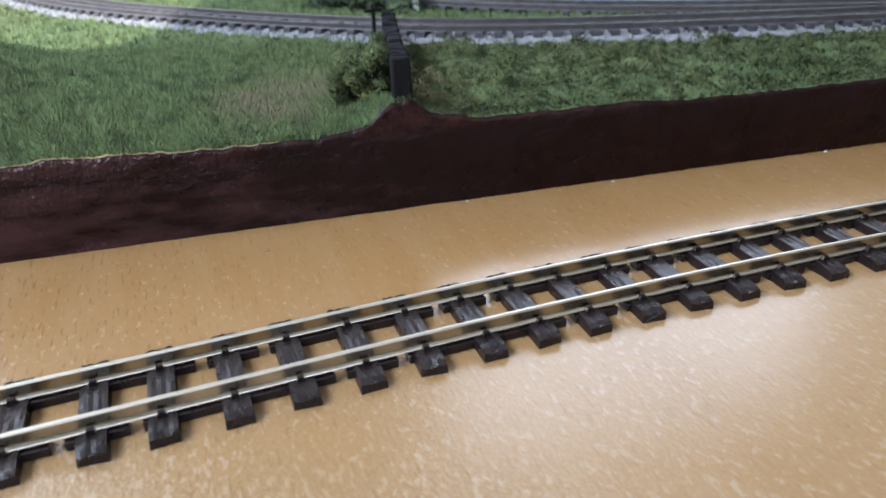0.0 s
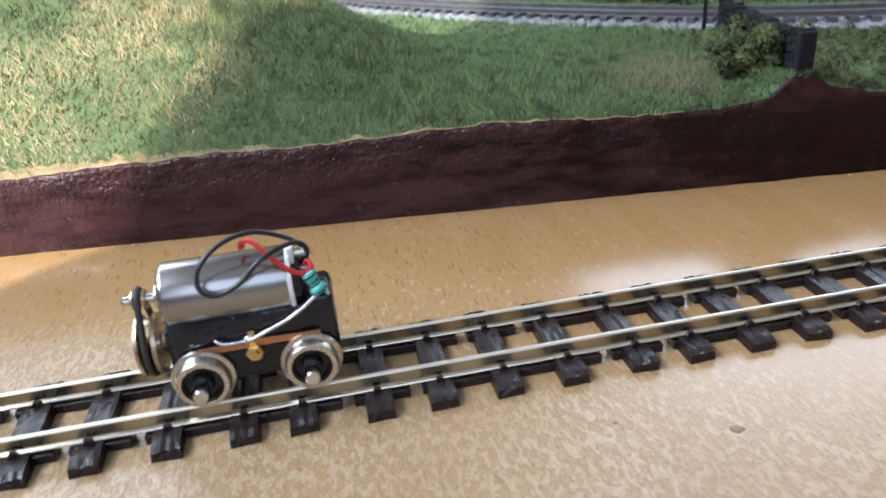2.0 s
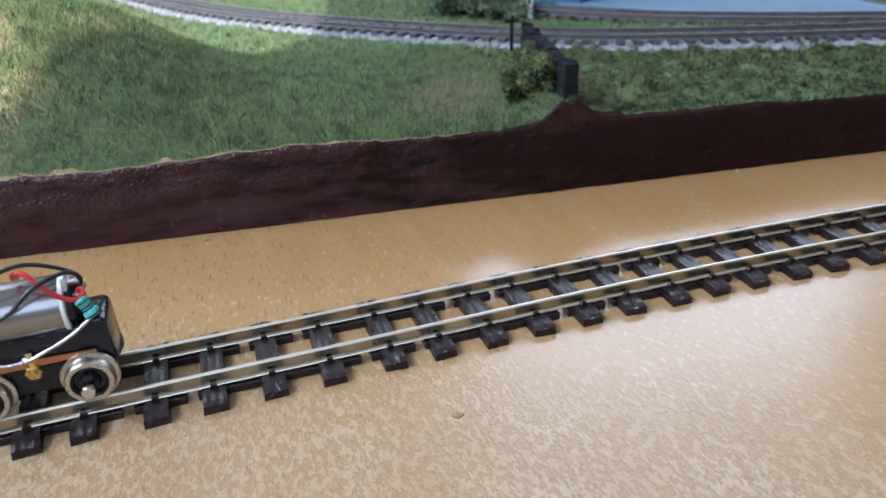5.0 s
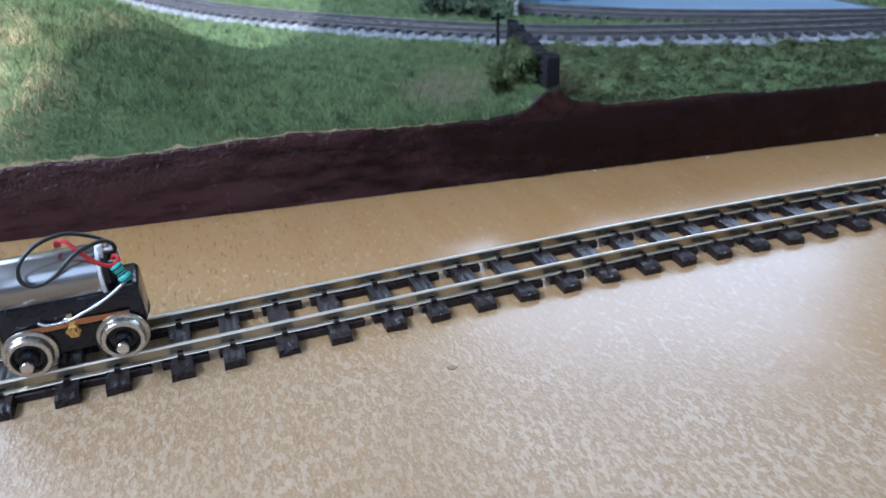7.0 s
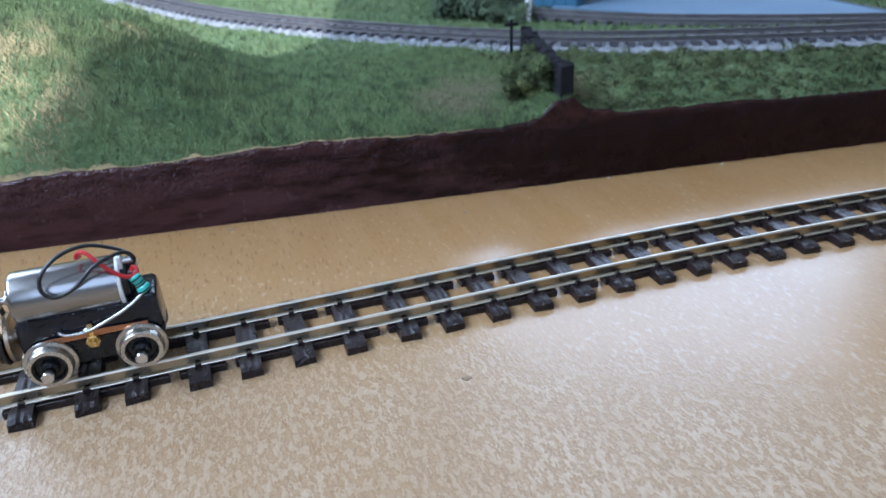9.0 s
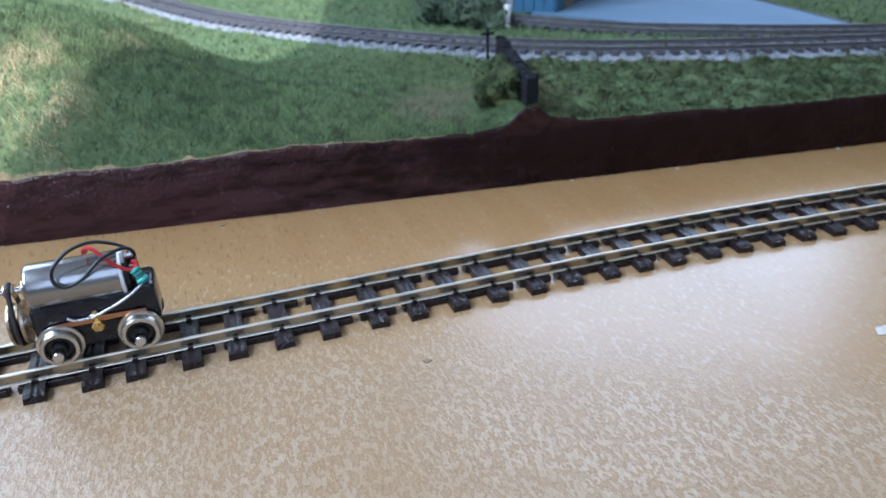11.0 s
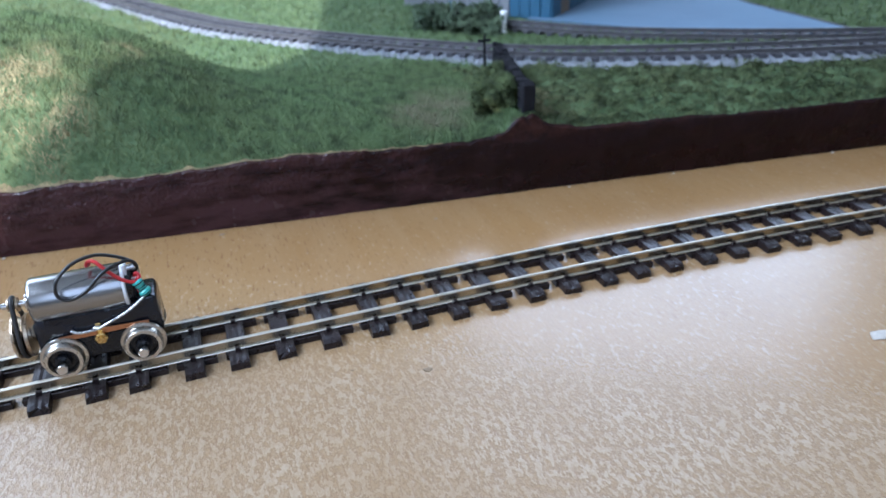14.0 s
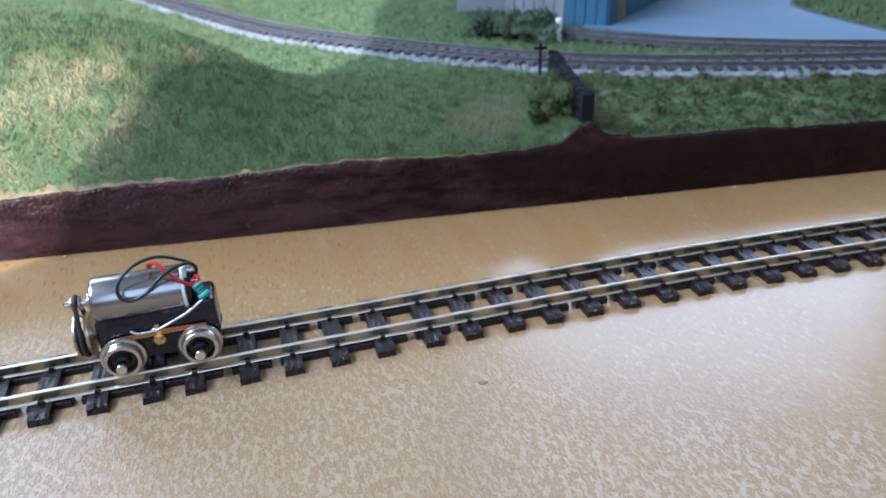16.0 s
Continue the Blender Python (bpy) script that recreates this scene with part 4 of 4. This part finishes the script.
    prof = [(0, 0), (0, 0.6), (0.15, 0.88), (0.7, 0.95), (1.0, 0.78), (1.9, 0.78), (2.15, 1.05), (2.7, 1.08), (3.0, 0.75), (3.05, 0)]
    up = way.to_track_quat("Z", "Y").to_matrix().to_4x4()
    spin = Matrix.Translation(a * MM) @ up
    res = piece("resistor", lathe(prof, "z", 24), M_TEAL, g, "teal banded resistor", at=spin)
    for s in (0.45, 1.25, 1.65, 2.55):
        r = 0.79 if 1.0 < s < 1.9 else (0.95 if s < 1 else 1.08)
        piece("band", lathe([(s, r - 0.1), (s, r + 0.02), (s + 0.18, r + 0.02), (s + 0.18, r - 0.1)], "z", 20), M_PLASTIC, res)
    black = [(6.9, 0, 17.9), (7.9, -0.5, 19.6), (7.2, -1.2, 21.2), (5.6, -2.2, 21.6), (2.8, -4.0, 21.1), (-0.1, -4.8, 18.8), (-2.8, -5.0, 17.9), (-4.3, -5.0, 19.0), (-4.0, -4.5, 21.3), (-1.5, -3.0, 23.2), (2.0, -1.5, 23.5), (5.3, -0.5, 22.0), (7.4, 0.4, 20.0), (7.2, 1.5, 18.2)]
    piece("black_wire", tube(spline(black, 7), 0.31, 9), M_WIRE_BLACK, g, "looped black insulated wire")
    red = [(0.6, 0.2, 21.2), (0.5, -1.6, 21.9), (1.0, -2.1, 22.8), (2.1, -2.5, 22.7), (3.6, -3.0, 20.9), (5.4, -3.2, 19.0), (7.1, -2.8, 17.9), (8.1, -2.1, 18.3), (7.6, -1.6, 18.9), (7.0, -1.6, 17.6)]
    piece("red_wire", tube(spline(red, 7), 0.33, 9), M_WIRE_RED, g, "looped red insulated wire")
    red2 = [(7.0, 1.6, 17.6), (7.6, 0.4, 16.6), (7.4, -1.6, 15.8), (7.9, -2.6, 15.4)]
    piece("red_wire", tube(spline(red2, 6), 0.33, 8), M_WIRE_RED, g)


bogie(-52.6)

# ---- yard, buildings, posts beyond the track ----
bm = bmesh.new()
bot, top = [[bm.verts.new((x, y, z)) for x, y in YARD] for z in (16.0, 19.6)]
bm.faces.new(top)
bm.faces.new(bot[::-1])
for i in range(len(YARD)):
    j = (i + 1) % len(YARD)
    bm.faces.new((bot[i], bot[j], top[j], top[i]))
bmesh.ops.triangulate(bm, faces=bm.faces[:])
tagged(piece("pavement", from_bm(bm), M_YARD), "smooth blue-grey hardstanding of the model yard", "yard", kind="structure")
kerb = thing("kerb", "dark low kerb along the edge of the model yard", "kerb")
piece("kerb_line", sweep([(-0.7, 0), (-0.7, 2.9), (0.7, 2.9), (0.7, 0)], [Vector((x, y, 17)) for x, y in YARD[3:9]]), M_KERB, kerb)


def building(name, label, corner, turn, wide, deep, high, material):
    b = thing(name, label, "model building", "model buildings", at=(*corner, 18.0))
    b.rotation_euler = (0, 0, radians(turn))
    piece("wall", block(0, wide, 0, deep, 0, high, 0.4), material, b)
    piece("roof", block(-2, wide + 2, -2, deep + 2, high, high + 3, 0.5), M_KERB, b)
    return b


shed = building("blue_shed", "blue-boarded model shed with brown door beside the yard", (115.6, 158.5), 42, 92, 48, 46, M_BLUE)
for k in range(24):
    if not 9 < k * 3.8 < 20:
        piece("board", block(0.2 + k * 3.8, 3.6 + k * 3.8, -0.5, 0.1, 1, 45, 0.12), M_BLUE, shed)
piece("door", block(9.5, 19.5, -0.7, 0.1, 0.5, 30, 0.2), M_BROWN, shed, "brown timber door")
for k in range(10):
    piece("board", block(-0.5, 0.1, 0.3 + k * 4.7, 4.6 + k * 4.7, 1, 45, 0.12), M_GREY if k > 3 else M_BLUE, shed)
hut = building("grey_hut", "grey model building with a red door behind the shrub", (72, 226), -22, 46, 30, 40, M_GREY)
door = piece("door", block(22, 29, -0.6, 0.1, 0.5, 24, 0.2), M_RED, hut, "red panelled door")
for x in (22.8, 25.9):
    piece("panel", block(x, x + 2.4, -0.9, -0.5, 2, 22, 0.1), M_RED, door)
post = thing("white_post", "short white painted gate post beyond the model track", "post")
piece("shaft", block(87.0, 88.9, 144.0, 145.8, 17, 26.4, 0.3), M_WHITE, post)
piece("cap", block(86.7, 89.2, 143.7, 146.1, 26.4, 27.1, 0.3), M_WHITE, post)
stake = thing("fence_post", "thin dark wooden stake at the end of the stone wall", "post")
piece("shaft", lathe([(17, 0), (17, 0.55), (28.5, 0.45), (28.8, 0)], "z", 10, (62.0, 101.5, 0)), M_STONE, stake)
piece("crosspiece", block(59.8, 64.2, 101.0, 101.9, 26.6, 27.4, 0.1), M_STONE, stake)


# ---- small marks and crumbs on the table ----
def crumb(name, label, x, y, size, high, material, seed):
    bm = bmesh.new()
    bmesh.ops.create_icosphere(bm, subdivisions=2, radius=1.0)
    for v in bm.verts:
        k = 1 + 0.45 * noise.noise(v.co * 1.6 + Vector((seed, 0, 0)))
        v.co = (x + v.co.x * size * k, y + v.co.y * size * 0.7 * k, max(0.0, high * 0.5 + v.co.z * high * 0.5 * k))
    tagged(piece(name, from_bm(bm, True), material), label, "debris")


crumb("smut", "small dark smut stuck on the table", 0, -22.3, 0.85, 0.1, M_SMUT, 1)
crumb("smut", "tiny dark speck lying on the table", 21.2, 35, 0.55, 0.1, M_SMUT, 2)
crumb("smut", "tiny dark speck lying on the table", -12.5, -17.5, 0.32, 0.06, M_SMUT, 3)
crumb("smut", "tiny dark speck below the baseboard", -30, 47.5, 0.7, 0.2, M_SMUT, 4)
crumb("paint_flake", "white paint flake lying on the table", 80.5, -43.8, 2.2, 0.25, M_CHIP, 5)
crumb("crumb", "pale crumb lying against the baseboard", 91.6, 35.6, 0.4, 0.4, M_CHIP, 6)
crumb("crumb", "pale crumb lying against the baseboard", 142, 30.0, 0.5, 0.6, M_CHIP, 7)
crumb("crumb", "pale crumb lying against the baseboard", -79.5, 55.2, 0.4, 0.4, M_CHIP, 8)
crumb("crumb", "pale crumb lying against the baseboard", 61, 39.2, 0.35, 0.35, M_CHIP, 9)
